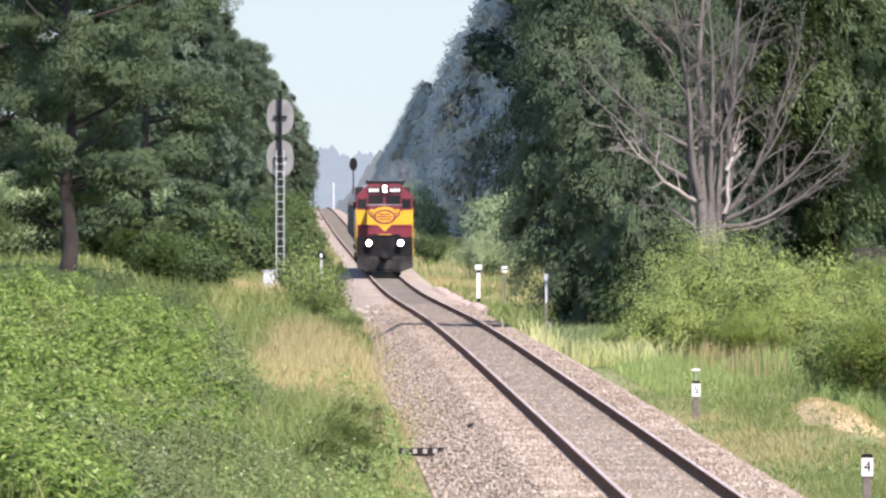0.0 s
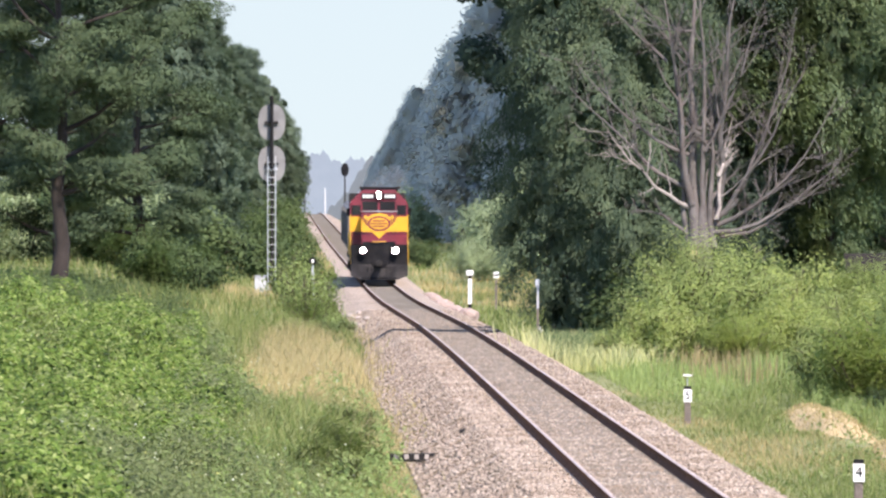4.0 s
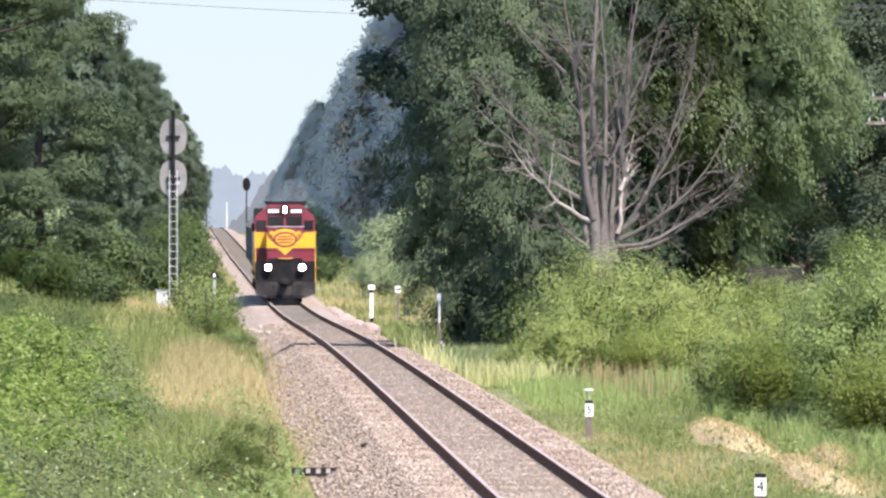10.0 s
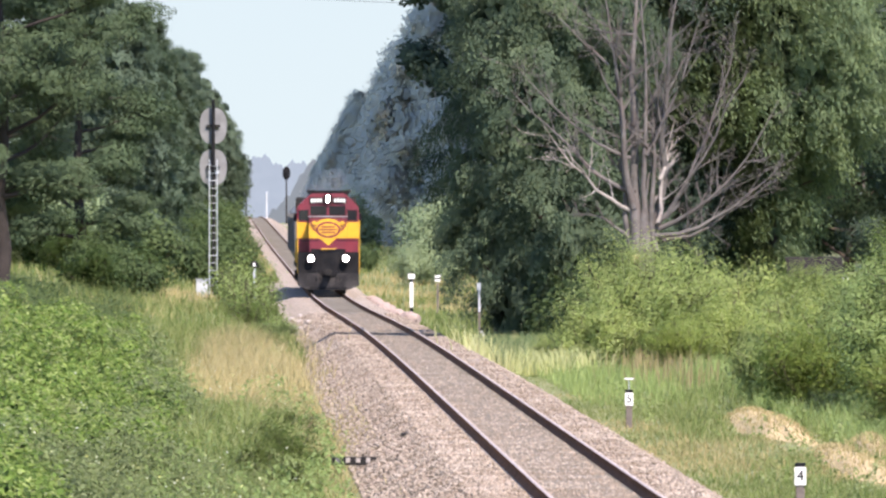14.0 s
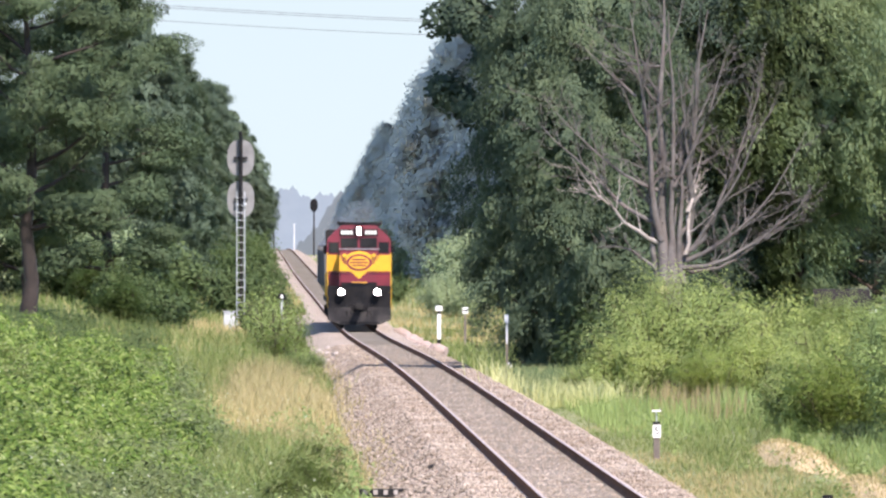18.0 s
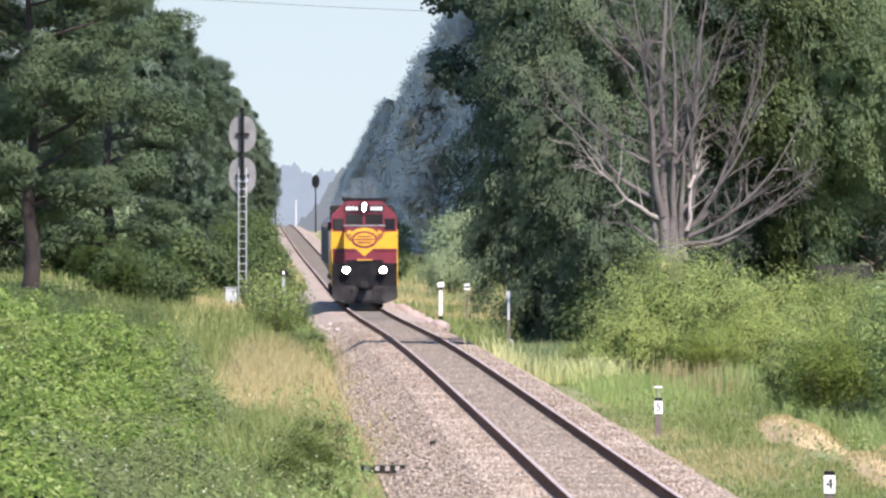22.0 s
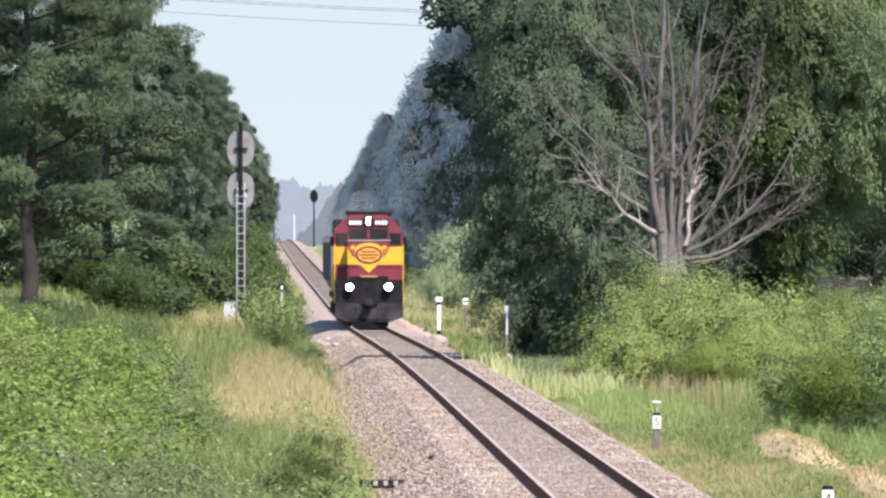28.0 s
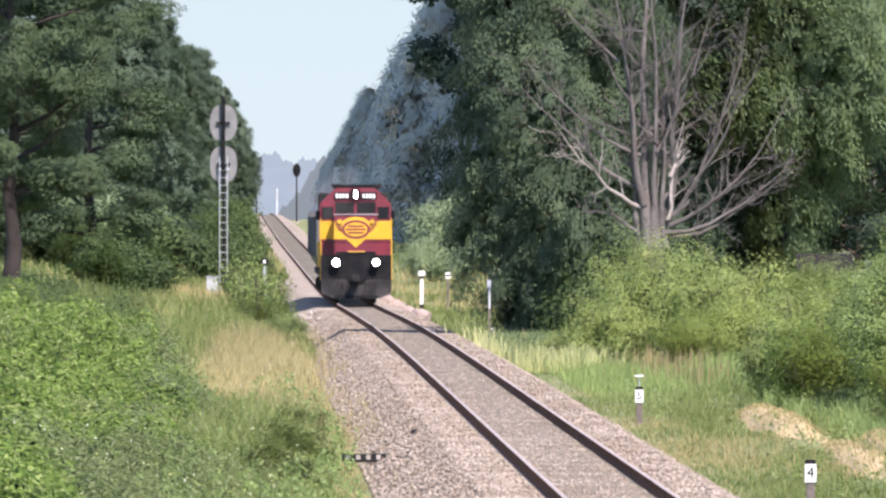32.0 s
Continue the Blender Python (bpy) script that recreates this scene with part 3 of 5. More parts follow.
place(rear, 14.8, 528, 4.0, 0.72, True)
place(rear, 12.9, 552, 1.0, 0.66)
maple = tree("maple_tree", 14, 18.5, 8.6, 3.2, 0.22, 13, 22000, (0.2, 0.16), (BARK, LEAF_DEEP), "maple with a high spreading leafy crown overhanging the line", "round", 0.4, 0.8, 0.3, twigs=4, spreadout=(0.6, 1.3))
place(maple, 9.0, 496, 0.7, 0.9, True)
for x, y, a, s in [(36, 790, 4.4, 1.0), (44, 800, 1.0, 1.05), (31, 850, 2.0, 1.0), (40, 770, 0.7, 1.0), (34, 830, 3.0, 1.1), (47, 780, 5.0, 1.0), (27, 810, 1.6, 0.9), (39, 850, 2.2, 1.15), (49, 830, 0.3, 1.15)]:
    place(rear, x, y, a, s)

# pines and birches of the left wood
pine = tree("pine_tree", 21, 17.0, 3.4, 4.6, 0.33, 26, 75000, (0.26, 0.05), (BARK_PINE, LEAF_PINE), "tall pine with a dark trunk and dense needle pads", "pads", 0.52, 0.42, 0.0, twigs=3)
place(pine, -9.1, 593, 0.0, 1.0, True)
pine2 = tree("pine_tree", 24, 16.0, 1.5, 3.6, 0.28, 28, 55000, (0.28, 0.06), (BARK_PINE, LEAF_PINE), "tall pine with a dark trunk and dense needle pads", "pads", 0.55, 0.42, 0.0, twigs=3)
place(pine2, -6.6, 655, 1.0, 1.0, True)
place(pine, -13.2, 640, 2.0, 1.05)
place(pine2, -10.6, 705, 3.0, 1.0)
place(pine, -17.0, 690, 4.0, 1.1)
birch = leafy_tree("birch_tree", 31, 15.5, [(0.03, 1.8), (0.15, 2.7), (0.4, 3.1), (0.65, 2.6), (0.85, 1.5), (1.0, 0.2)], 0.2, 1000, 55, (0.2, 0.13), (BARK, LEAF_MID), "tall birch at the edge of the wood along the line", 0.7, (0.5, 1.1), 2000, 24)
place(birch, -6.6, 760, 0.0, 1.0, True)
spruce = tree("spruce_tree", 35, 17.0, 0.6, 2.6, 0.2, 60, 42000, (0.24, 0.09), (BARK, LEAF_MID), "slender dark spruce at the edge of the wood", "spire", 0.34, 0.6, 0.5, rise=-0.03, twigs=3)
place(spruce, -9.0, 820, 0.0, 1.0, True)
rng = np.random.default_rng(5)
for y, x, h in [(800, -6.2, 0.95), (870, -5.6, 0.98), (930, -5.6, 0.95), (1000, -4.9, 0.95), (1080, -4.4, 0.95), (1170, -4.1, 0.92), (1270, -3.3, 0.95), (1380, -2.8, 0.9),
                (1500, -1.9, 0.86), (1640, -1.2, 0.8), (1800, -0.4, 0.68), (1960, 0.2, 0.55)]:
    place(birch if rng.random() < 0.6 else spruce, x, y, rng.uniform(0, 6), h)
    place(spruce if rng.random() < 0.5 else birch, x - rng.uniform(2.5, 4), y + 25, rng.uniform(0, 6), h * 1.08)

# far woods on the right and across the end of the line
# shared shading normal turned from the sun, so far crowns look flat with haze
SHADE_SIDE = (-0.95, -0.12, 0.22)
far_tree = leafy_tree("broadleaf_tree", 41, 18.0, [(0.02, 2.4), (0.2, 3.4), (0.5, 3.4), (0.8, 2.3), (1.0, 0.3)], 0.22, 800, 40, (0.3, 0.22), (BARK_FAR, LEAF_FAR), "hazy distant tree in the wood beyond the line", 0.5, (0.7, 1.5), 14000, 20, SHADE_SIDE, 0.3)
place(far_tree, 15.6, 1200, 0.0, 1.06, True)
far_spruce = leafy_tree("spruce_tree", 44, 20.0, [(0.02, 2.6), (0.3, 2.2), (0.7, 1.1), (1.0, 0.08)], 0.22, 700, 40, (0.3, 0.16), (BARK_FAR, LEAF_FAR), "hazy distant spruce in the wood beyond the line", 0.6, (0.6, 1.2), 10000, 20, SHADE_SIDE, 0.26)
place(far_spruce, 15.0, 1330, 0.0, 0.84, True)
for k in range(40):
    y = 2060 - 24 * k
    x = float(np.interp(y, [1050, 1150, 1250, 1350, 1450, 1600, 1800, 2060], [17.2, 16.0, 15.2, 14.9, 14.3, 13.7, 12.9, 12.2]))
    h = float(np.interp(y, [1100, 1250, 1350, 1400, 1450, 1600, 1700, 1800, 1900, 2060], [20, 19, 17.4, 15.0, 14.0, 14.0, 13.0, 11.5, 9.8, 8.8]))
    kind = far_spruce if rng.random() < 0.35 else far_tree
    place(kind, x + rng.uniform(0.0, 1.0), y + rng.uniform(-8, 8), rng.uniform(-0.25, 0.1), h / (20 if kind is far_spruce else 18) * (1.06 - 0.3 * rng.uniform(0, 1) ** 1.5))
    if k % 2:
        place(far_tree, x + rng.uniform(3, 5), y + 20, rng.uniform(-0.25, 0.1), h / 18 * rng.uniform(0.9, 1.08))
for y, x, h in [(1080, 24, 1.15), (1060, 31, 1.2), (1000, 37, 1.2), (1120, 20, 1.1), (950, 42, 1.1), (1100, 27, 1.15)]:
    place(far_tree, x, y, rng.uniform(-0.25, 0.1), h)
# flat horizon woods; the blue emission stands in for distant haze
m, nt, bs = nodes_of("horizon_haze_glow")
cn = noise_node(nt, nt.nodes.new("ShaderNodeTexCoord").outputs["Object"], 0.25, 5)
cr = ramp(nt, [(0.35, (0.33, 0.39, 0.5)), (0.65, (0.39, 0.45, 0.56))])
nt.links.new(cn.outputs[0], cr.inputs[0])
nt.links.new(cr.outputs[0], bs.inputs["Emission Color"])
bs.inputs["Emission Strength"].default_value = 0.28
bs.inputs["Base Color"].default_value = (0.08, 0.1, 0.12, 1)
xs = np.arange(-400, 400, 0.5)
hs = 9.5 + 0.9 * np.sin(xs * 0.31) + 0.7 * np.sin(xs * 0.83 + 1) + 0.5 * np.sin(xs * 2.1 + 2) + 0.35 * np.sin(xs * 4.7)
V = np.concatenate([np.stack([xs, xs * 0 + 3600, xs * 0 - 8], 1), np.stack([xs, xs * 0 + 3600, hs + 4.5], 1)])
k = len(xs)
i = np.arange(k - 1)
tagged(new("backdrop", np_mesh("backdrop", V, np.stack([i, i + 1, i + 1 + k, i + k], 1), m)), "faintly glowing blue backdrop of hazy woods on the horizon", "backdrop", kind="structure")
# wooded rise added beyond the far end of the line, glowing for haze
m, nt, bs = nodes_of("rise_haze_glow")
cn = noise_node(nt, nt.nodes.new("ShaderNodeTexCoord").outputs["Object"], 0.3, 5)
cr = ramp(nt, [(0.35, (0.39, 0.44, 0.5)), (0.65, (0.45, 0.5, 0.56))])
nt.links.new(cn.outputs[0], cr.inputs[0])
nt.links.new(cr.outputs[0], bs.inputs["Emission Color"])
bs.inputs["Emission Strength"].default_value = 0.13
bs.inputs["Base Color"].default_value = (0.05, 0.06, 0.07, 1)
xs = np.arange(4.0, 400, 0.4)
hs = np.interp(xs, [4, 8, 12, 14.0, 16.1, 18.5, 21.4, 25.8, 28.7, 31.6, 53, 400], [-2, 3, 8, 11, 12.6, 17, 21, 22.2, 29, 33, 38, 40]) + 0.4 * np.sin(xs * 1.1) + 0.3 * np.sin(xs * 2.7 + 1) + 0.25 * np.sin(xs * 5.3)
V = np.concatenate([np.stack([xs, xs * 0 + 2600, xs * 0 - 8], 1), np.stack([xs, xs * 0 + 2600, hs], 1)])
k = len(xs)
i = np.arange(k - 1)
tagged(new("backdrop", np_mesh("backdrop", V, np.stack([i, i + 1, i + 1 + k, i + k], 1), m)), "glowing blue-grey backdrop of hazy woods beyond the line", "backdrop", kind="structure")
# pale summer haze behind everything
m, nt, bs = nodes_of("hazy_sky")
sp = nt.nodes.new("ShaderNodeSeparateXYZ")
nt.links.new(nt.nodes.new("ShaderNodeTexCoord").outputs["Generated"], sp.inputs[0])
cr = ramp(nt, [(0.0, (0.78, 0.955, 1.0)), (0.35, (0.7, 0.895, 1.0)), (1.0, (0.35, 0.6, 0.9))])
nt.links.new(sp.outputs[2], cr.inputs[0])
nt.links.new(cr.outputs[0], bs.inputs["Emission Color"])
bs.inputs["Emission Strength"].default_value = 0.45
bs.inputs["Base Color"].default_value = (0, 0, 0, 1)
bs.inputs["Roughness"].default_value = 1.0
bs.inputs["Specular IOR Level"].default_value = 0.0
tagged(new("sky_backdrop", np_mesh("sky_backdrop", [(-900, 4700, -30), (900, 4700, -30), (900, 4700, 420), (-900, 4700, 420)], [(0, 1, 2, 3)], m)),
       "pale blue hazy summer sky behind the woods", "sky", kind="structure")

# ---------------------------------------------------------------- the bare tree
def bare_tree():
    rng = np.random.default_rng(12)
    x, y = 13.3, 484.0
    g = float(land(x, y))
    top = thing("bare_tree", Matrix.Translation((x, y, g)), "leafless dead tree, grey weathered fan of bare branches", "tree")
    back = Matrix.Translation((-x, -y, -g))
    trunk, fork = Wood(), np.array([x, y, 2.9])
    trunk.add([(x - 0.1, y, g - 0.3), (x - 0.05, y, g + 1.2), (x, y, 2.3), fork + (0, 0, 0.1), fork + (0, 0, 1.3)], [0.55, 0.44, 0.36, 0.28, 0.03], 12)

    me = trunk.mesh("trunk", DEADWOOD)
    me.transform(back)
    part("trunk", me, DEADWOOD, top)
    part("cut_stub", rod((-0.25, -0.3, 2.35 - g), (-0.32, -0.62, 2.42 - g), 0.16, 0.13, 12), CUT_WOOD, top, "pale yellow sawn stub")

    def branch(wood, start, end, r, depth, sag=0.0):
        start, end = np.array(start, float), np.array(end, float)
        n = 8
        ts = np.linspace(0, 1, n)
        L = np.linalg.norm(end - start)
        P = start + (end - start) * ts[:, None]
        P += np.cumsum(rng.normal(size=(n, 3)), 0) * L * 0.014 * (ts > 0)[:, None]
        P[:, 2] -= sag * L * np.sin(ts * np.pi)
        wood.add(P, r * (1 - 0.9 * ts ** 0.75), 7 if depth == 0 else 5 if depth == 1 else 4)
        if depth >= 3:
            return
        for k in range((12, 6, 3)[depth]):
            f = rng.uniform(0.22, 0.97)
            o = np.array([np.interp(f, ts, P[:, i]) for i in range(3)])
            d = (end - start) / L
            side = rng.normal(size=3)
            side[1] *= 0.5
            w = d * 0.75 + side * 0.55 + np.array([0, 0, 0.25])
            w /= np.linalg.norm(w)
            l = L * rng.uniform(0.18, 0.42) * (1.15 - 0.5 * f)
            branch(wood, o, o + w * l, max(0.009, r * (1 - 0.8 * f) * rng.uniform(0.35, 0.55)), depth + 1, 0.05)

    # stems and limbs: foot, tip, radius, sag
    root = np.array([x, y, 2.69])
    for fx, fz, tx_, tz_, r, sag in [(-0.2, -0.1, -0.3, 9.4, 0.25, 0), (0.18, 0.1, 0.65, 9.0, 0.2, 0), (-0.32, 1.3, -1.2, 8.9, 0.15, 0.03), (-1.15, 5.9, -3.1, 7.7, 0.06, 0), (0.0, -0.2, 0.15, 8.4, 0.16, 0.0), (0.35, -0.1, 0.5, 5.2, 0.15, 0.02), (-0.4, 0.0, -0.75, 6.6, 0.13, 0.03), (0.5, 2.2, 1.0, 3.5, 0.09, 0.0),
                                     (-0.3, 1.8, -4.4, 4.9, 0.11, 0.1), (-0.35, 1.2, -3.3, 4.3, 0.1, 0.1), (-0.45, 2.9, -3.8, 6.1, 0.08, 0.06), (-0.3, 0.1, -2.4, 1.0, 0.085, -0.2),
                                     (0.45, 0.8, 1.05, 4.3, 0.1, 0), (0.35, 0.4, 4.3, 3.0, 0.1, 0.1), (0.4, 0.6, 4.3, 4.5, 0.11, 0.13), (0.5, 0.9, 2.7, 7.3, 0.11, 0.12),
                                     (0.3, 0.2, 4.2, 2.4, 0.09, 0.08), (0.7, 1.0, 3.5, 5.5, 0.1, 0.12), (0.5, 0.3, 3.4, 1.7, 0.07, 0.05), (1.3, 0.35, 1.9, -0.4, 0.03, 0), (0.1, 3.0, 2.1, 8.0, 0.1, 0.05)]:
        wood = Wood()
        branch(wood, root + (fx, rng.uniform(-0.15, 0.15), fz), root + (tx_, rng.uniform(-1.2, 1.2), tz_), r * 0.92, 0, sag)
        # three limbs take the paler wood to look sunlit
        pale = (fx, fz) in ((0.45, 0.8), (0.5, 2.2), (-0.35, 1.2))
        me = wood.mesh("limb", DEADWOOD_SUNLIT if pale else DEADWOOD)
        me.transform(back)
        part("limb", me, DEADWOOD, top, "pale limb with sunlit highlights in its colour" if pale else "")


bare_tree()


# ---------------------------------------------------------------- shrubs
def shrub(name, seed, height, radius, stems, count, leaf, mat, label, category="bush", spread=0.22, even=None):
    rng = np.random.default_rng(seed)
    top = thing(name, Matrix(), label, category)
    wood = Wood()
    C = []
    for i in range(stems):
        az = i * 2.399 + rng.uniform(-0.4, 0.4)
        lean = rng.uniform(0.05, 1.0) ** 0.7
        h = height * (1 - 0.45 * lean ** 2) * rng.uniform(0.75, 1.05)
        tip = np.array([math.cos(az) * radius * lean, math.sin(az) * radius * lean, h])
        t = np.linspace(0, 1, 6)[:, None]
        P = tip * np.concatenate([t ** 0.8, t ** 0.8, t], 1) + np.cumsum(rng.normal(size=(6, 3)), 0) * 0.05 * (t > 0)
        wood.add(P, 0.035 * np.linspace(1, 0.2, 6), 4)
        for k in range(7):
            C.append(np.array([np.interp(rng.uniform(0.25, 1.0), t[:, 0], P[:, j]) for j in range(3)]))
        for k in range(5):
            f = rng.uniform(0.3, 1)
            o = np.array([np.interp(f, t[:, 0], P[:, j]) for j in range(3)])
            w = np.array([math.cos(az), math.sin(az), 0.6]) + rng.normal(size=3) * 0.6
            Q = limb_line(rng, o, w / np.linalg.norm(w), height * rng.uniform(0.12, 0.28), 3, 0.15, 0.08)
            wood.add(Q, 0.014 * np.linspace(1, 0.3, 4), 3)
            C += [Q[1], Q[2], Q[3], Q[3]]
    part("branchwork", wood.mesh("branchwork", BARK), BARK, top)
    C = np.array(C)
    C[:, 2] = np.maximum(C[:, 2], 0.1)
    pick = rng.integers(0, len(C), count)
    way = rng.normal(size=(count, 3))
    mid = np.array([0, 0, height * 0.4])
    out = C[pick] - mid
    out /= np.linalg.norm(out, axis=1, keepdims=True) + 1e-6
    out[:, 2] = np.maximum(out[:, 2], 0.0)
    face = way * 0.3 + out * 0.35 + np.array([0, 0, 0.45])
    if even is not None:
        face = face * 0.1 + np.array(even)
    V, F = leaf_cards(rng, C[pick] + way * spread * rng.uniform(0.5, 1.4, len(C))[pick][:, None], leaf[0], leaf[1], face)
    part("foliage", soften(np_mesh("foliage", V, F, mat), face + rng.normal(size=face.shape) * (0.05 if even else 0.22)), mat, top)
    return top


LEAF_WILLOW = foliage("willow_leaves", [(0.29, 0.365, 0.12), (0.37, 0.45, 0.15), (0.45, 0.52, 0.185), (0.54, 0.59, 0.27)], 0.48, 0.3, 0.9)
SHRUB_LABEL = "dense light green willow bush in rough grass"
willow = shrub("willow_bush", 51, 3.3, 2.4, 60, 42000, (0.11, 0.034), LEAF_WILLOW, SHRUB_LABEL)
place(willow, 12.3, 452, 0.0, 1.12, True)
for x, y, a, s in [(13.4, 458, 3.0, 0.82), (22.6, 470, 1.2, 0.9), (17.5, 452, 2.2, 0.74)]:
    place(willow, x, y, a, s)
small_willow = shrub("willow_bush", 52, 2.1, 1.5, 36, 17000, (0.115, 0.04), LEAF_WILLOW, "small bushy light green willow in rough grass", spread=0.17)
place(small_willow, 16.5, 445, 0.0, 1.0, True)
for x, y, a, s in [(9.9, 447, 1.0, 0.6), (10.9, 446, 5.0, 0.9), (14.6, 440, 2.0, 0.9), (15.4, 455, 1.0, 0.95), (18.7, 450, 4.1, 1.0), (20.6, 440, 0.5, 1.2), (13.0, 432, 2.5, 0.75), (15.6, 428, 0.4, 0.75), (14.0, 446, 3.6, 0.8), (17.2, 430, 1.7, 0.85), (16.0, 470, 0.2, 1.25)]:
    place(small_willow, x, y, a, s)
alder = shrub("alder_bush", 57, 3.9, 1.9, 52, 46000, (0.1, 0.046), LEAF_SHRUB, "tall rounded alder bush with dark inner shade", spread=0.2)
place(alder, 15.2, 335, 0.0, 0.95, True)
for x, y, a, s in [(18.6, 400, 2.0, 1.0), (17.4, 352, 4.4, 0.85), (16.0, 372, 0.8, 0.8), (21.0, 385, 1.0, 0.9)]:
    place(alder, x, y, a, s)
for x, y, a, s in [(13.75, 352, 3.0, 1.1), (14.6, 316, 2.4, 0.95), (16.2, 318, 5.0, 1.0), (13.3, 366, 0.5, 0.8)]:
    place(small_willow, x, y, a, s)
low = shrub("low_bush", 61, 1.5, 1.1, 22, 5000, (0.13, 0.055), LEAF_WEED, "low leafy bush in the grass beside the line", spread=0.16)
place(low, 1.9, 552, 0.0, 0.6, True)
for x, y, a, s in [
                   (9.6, 474, 1.0, 0.5), (13.4, 338, 5.0, 0.5), (13.9, 318, 2.0, 0.55), (13.3, 300, 1.4, 0.4)]:
    place(low, x, y, a, s)
# thin saplings between the mast and the ballast
sapling = shrub("sapling", 63, 2.2, 0.75, 13, 1100, (0.15, 0.07), LEAF_SHRUB, "thin straggling sapling on the verge of the line", "sapling", 0.2)
place(sapling, 0.55, 610, 0.0, 1.0, True)
for x, y, a, s in [(0.1, 622, 1.0, 1.1), (1.0, 618, 2.0, 0.95), (0.8, 590, 3.0, 0.75), (1.4, 600, 4.0, 0.7), (1.5, 572, 5.0, 0.55), (2.1, 566, 0.6, 0.45), (1.25, 645, 2.6, 1.2), (0.4, 650, 1.5, 1.15), (2.0, 590, 1.9, 0.5)]:
    place(sapling, x, y, a, s)
# underwood along both woods
LEAF_THICKET = foliage("thicket_leaves", [(0.1, 0.145, 0.06), (0.13, 0.18, 0.075), (0.16, 0.215, 0.09)], 0.45, 0.35, 0.7)
under = shrub("thicket_bush", 66, 3.4, 2.0, 20, 4000, (0.3, 0.18), LEAF_THICKET, "leafy thicket bush at the edge of the wood", spread=0.34)
place(under, -4.2, 690, 0.0, 1.0, True)
for x, y, s in [(10.8, 489, 0.5), (11.2, 491, 0.75), (11.8, 488, 0.8), (17.0, 490, 0.7), (14.0, 492, 0.85), (15.5, 488, 0.75), (16.3, 482, 0.6)]:
    place(under, x, y, x, s)
rng = np.random.default_rng(77)
for k in range(34):
    y = 690 + 1130 * (k / 34) ** 1.2
    x = np.interp(y, [620, 800, 1000, 1300, 1700, 2000], [-8.5, -5.2, -4.0, -2.6, -0.9, 0.4]) + rng.uniform(-2.5, 0.6)
    place(under, float(x), y, rng.uniform(0, 6), rng.uniform(0.55, 1.1))
for x, y, s in [(-5.3, 606, 0.6), (-4.4, 614, 0.6), (-3.6, 640, 0.6), (-5.6, 640, 0.7), (-4.9, 662, 0.6)]:
    place(under, x, y, rng.uniform(0, 6), s)
for k in range(18):
    y = 705 + k * 46
    place(under, float(tx(y)) - rng.uniform(3.6, 6.0), y, rng.uniform(0, 6), rng.uniform(0.45, 0.85))

# light willow green, with blue mixed into the colour for haze
LEAF_PALE = foliage("pale_bush_leaves", [(0.32, 0.39, 0.23), (0.35, 0.425, 0.25), (0.38, 0.455, 0.27)], 0.42, 0.25, 0.5)
pale = shrub("willow_bush", 69, 3.4, 2.2, 20, 9000, (0.2, 0.1), LEAF_PALE, "pale green willow bush far along the line", spread=0.34)
place(pale, 11.5, 900, 0.0, 0.8, True)
for k in range(16):
    place(pale, -19.5 + k * 0.75, rng.uniform(700, 780), rng.uniform(0, 6), rng.uniform(0.8, 1.35))
for k in range(64):
    y = rng.uniform(820, 1500)
    x = float(tx(y)) + 6.5 + rng.uniform(0.0, 13)
    over = (x / y - 0.00971) * 1000
    if y < 1340 and (-0.1 < over < 2.9 or over < -1.2):      # a sunny clearing in the bushes
        continue
    place(pale if rng.random() < 0.9 else under, x, y, rng.uniform(0, 6), rng.uniform(0.6, 1.35))
place(under, 9.1, 1010, 1.0, 0.55)
# leaf colour carries both a brown tint and the haze
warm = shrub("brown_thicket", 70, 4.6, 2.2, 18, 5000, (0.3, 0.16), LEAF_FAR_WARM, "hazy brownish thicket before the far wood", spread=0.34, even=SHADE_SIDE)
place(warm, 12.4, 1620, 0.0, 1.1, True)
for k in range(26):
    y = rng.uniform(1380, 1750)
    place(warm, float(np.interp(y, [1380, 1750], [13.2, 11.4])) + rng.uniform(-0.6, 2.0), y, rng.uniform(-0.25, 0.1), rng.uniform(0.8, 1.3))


# ---------------------------------------------------------------- grass and weeds
def blades(rng, X, Y, h, w, lean=0.3, sink=0.05):
    n = len(X)
    Z = land(X, Y) - sink
    a = rng.uniform(0, 2 * np.pi, n)
    dx, dy = np.cos(a), np.sin(a)
    bend = h * lean * rng.uniform(0.1, 1.0, n)
    b = rng.uniform(0, 2 * np.pi, n)
    bx, by = np.cos(b) * bend, np.sin(b) * bend
    w2 = w * rng.uniform(0.6, 1.3, n) / 2
    base = np.stack([X, Y, Z], 1)
    mid = base + np.stack([bx * 0.35, by * 0.35, h * 0.6], 1)
    tip = base + np.stack([bx, by, h], 1)
    s = np.stack([dx * w2, dy * w2, np.zeros(n)], 1)
    V = np.stack([base - s, base + s, mid + s * 0.9, tip, mid - s * 0.9], 1).reshape(-1, 3)
    o = np.arange(n)[:, None] * 5
    return V, np.concatenate([o + np.array([0, 1, 2, 4]), ], 1), np.concatenate([o + np.array([4, 2, 3])], 1)


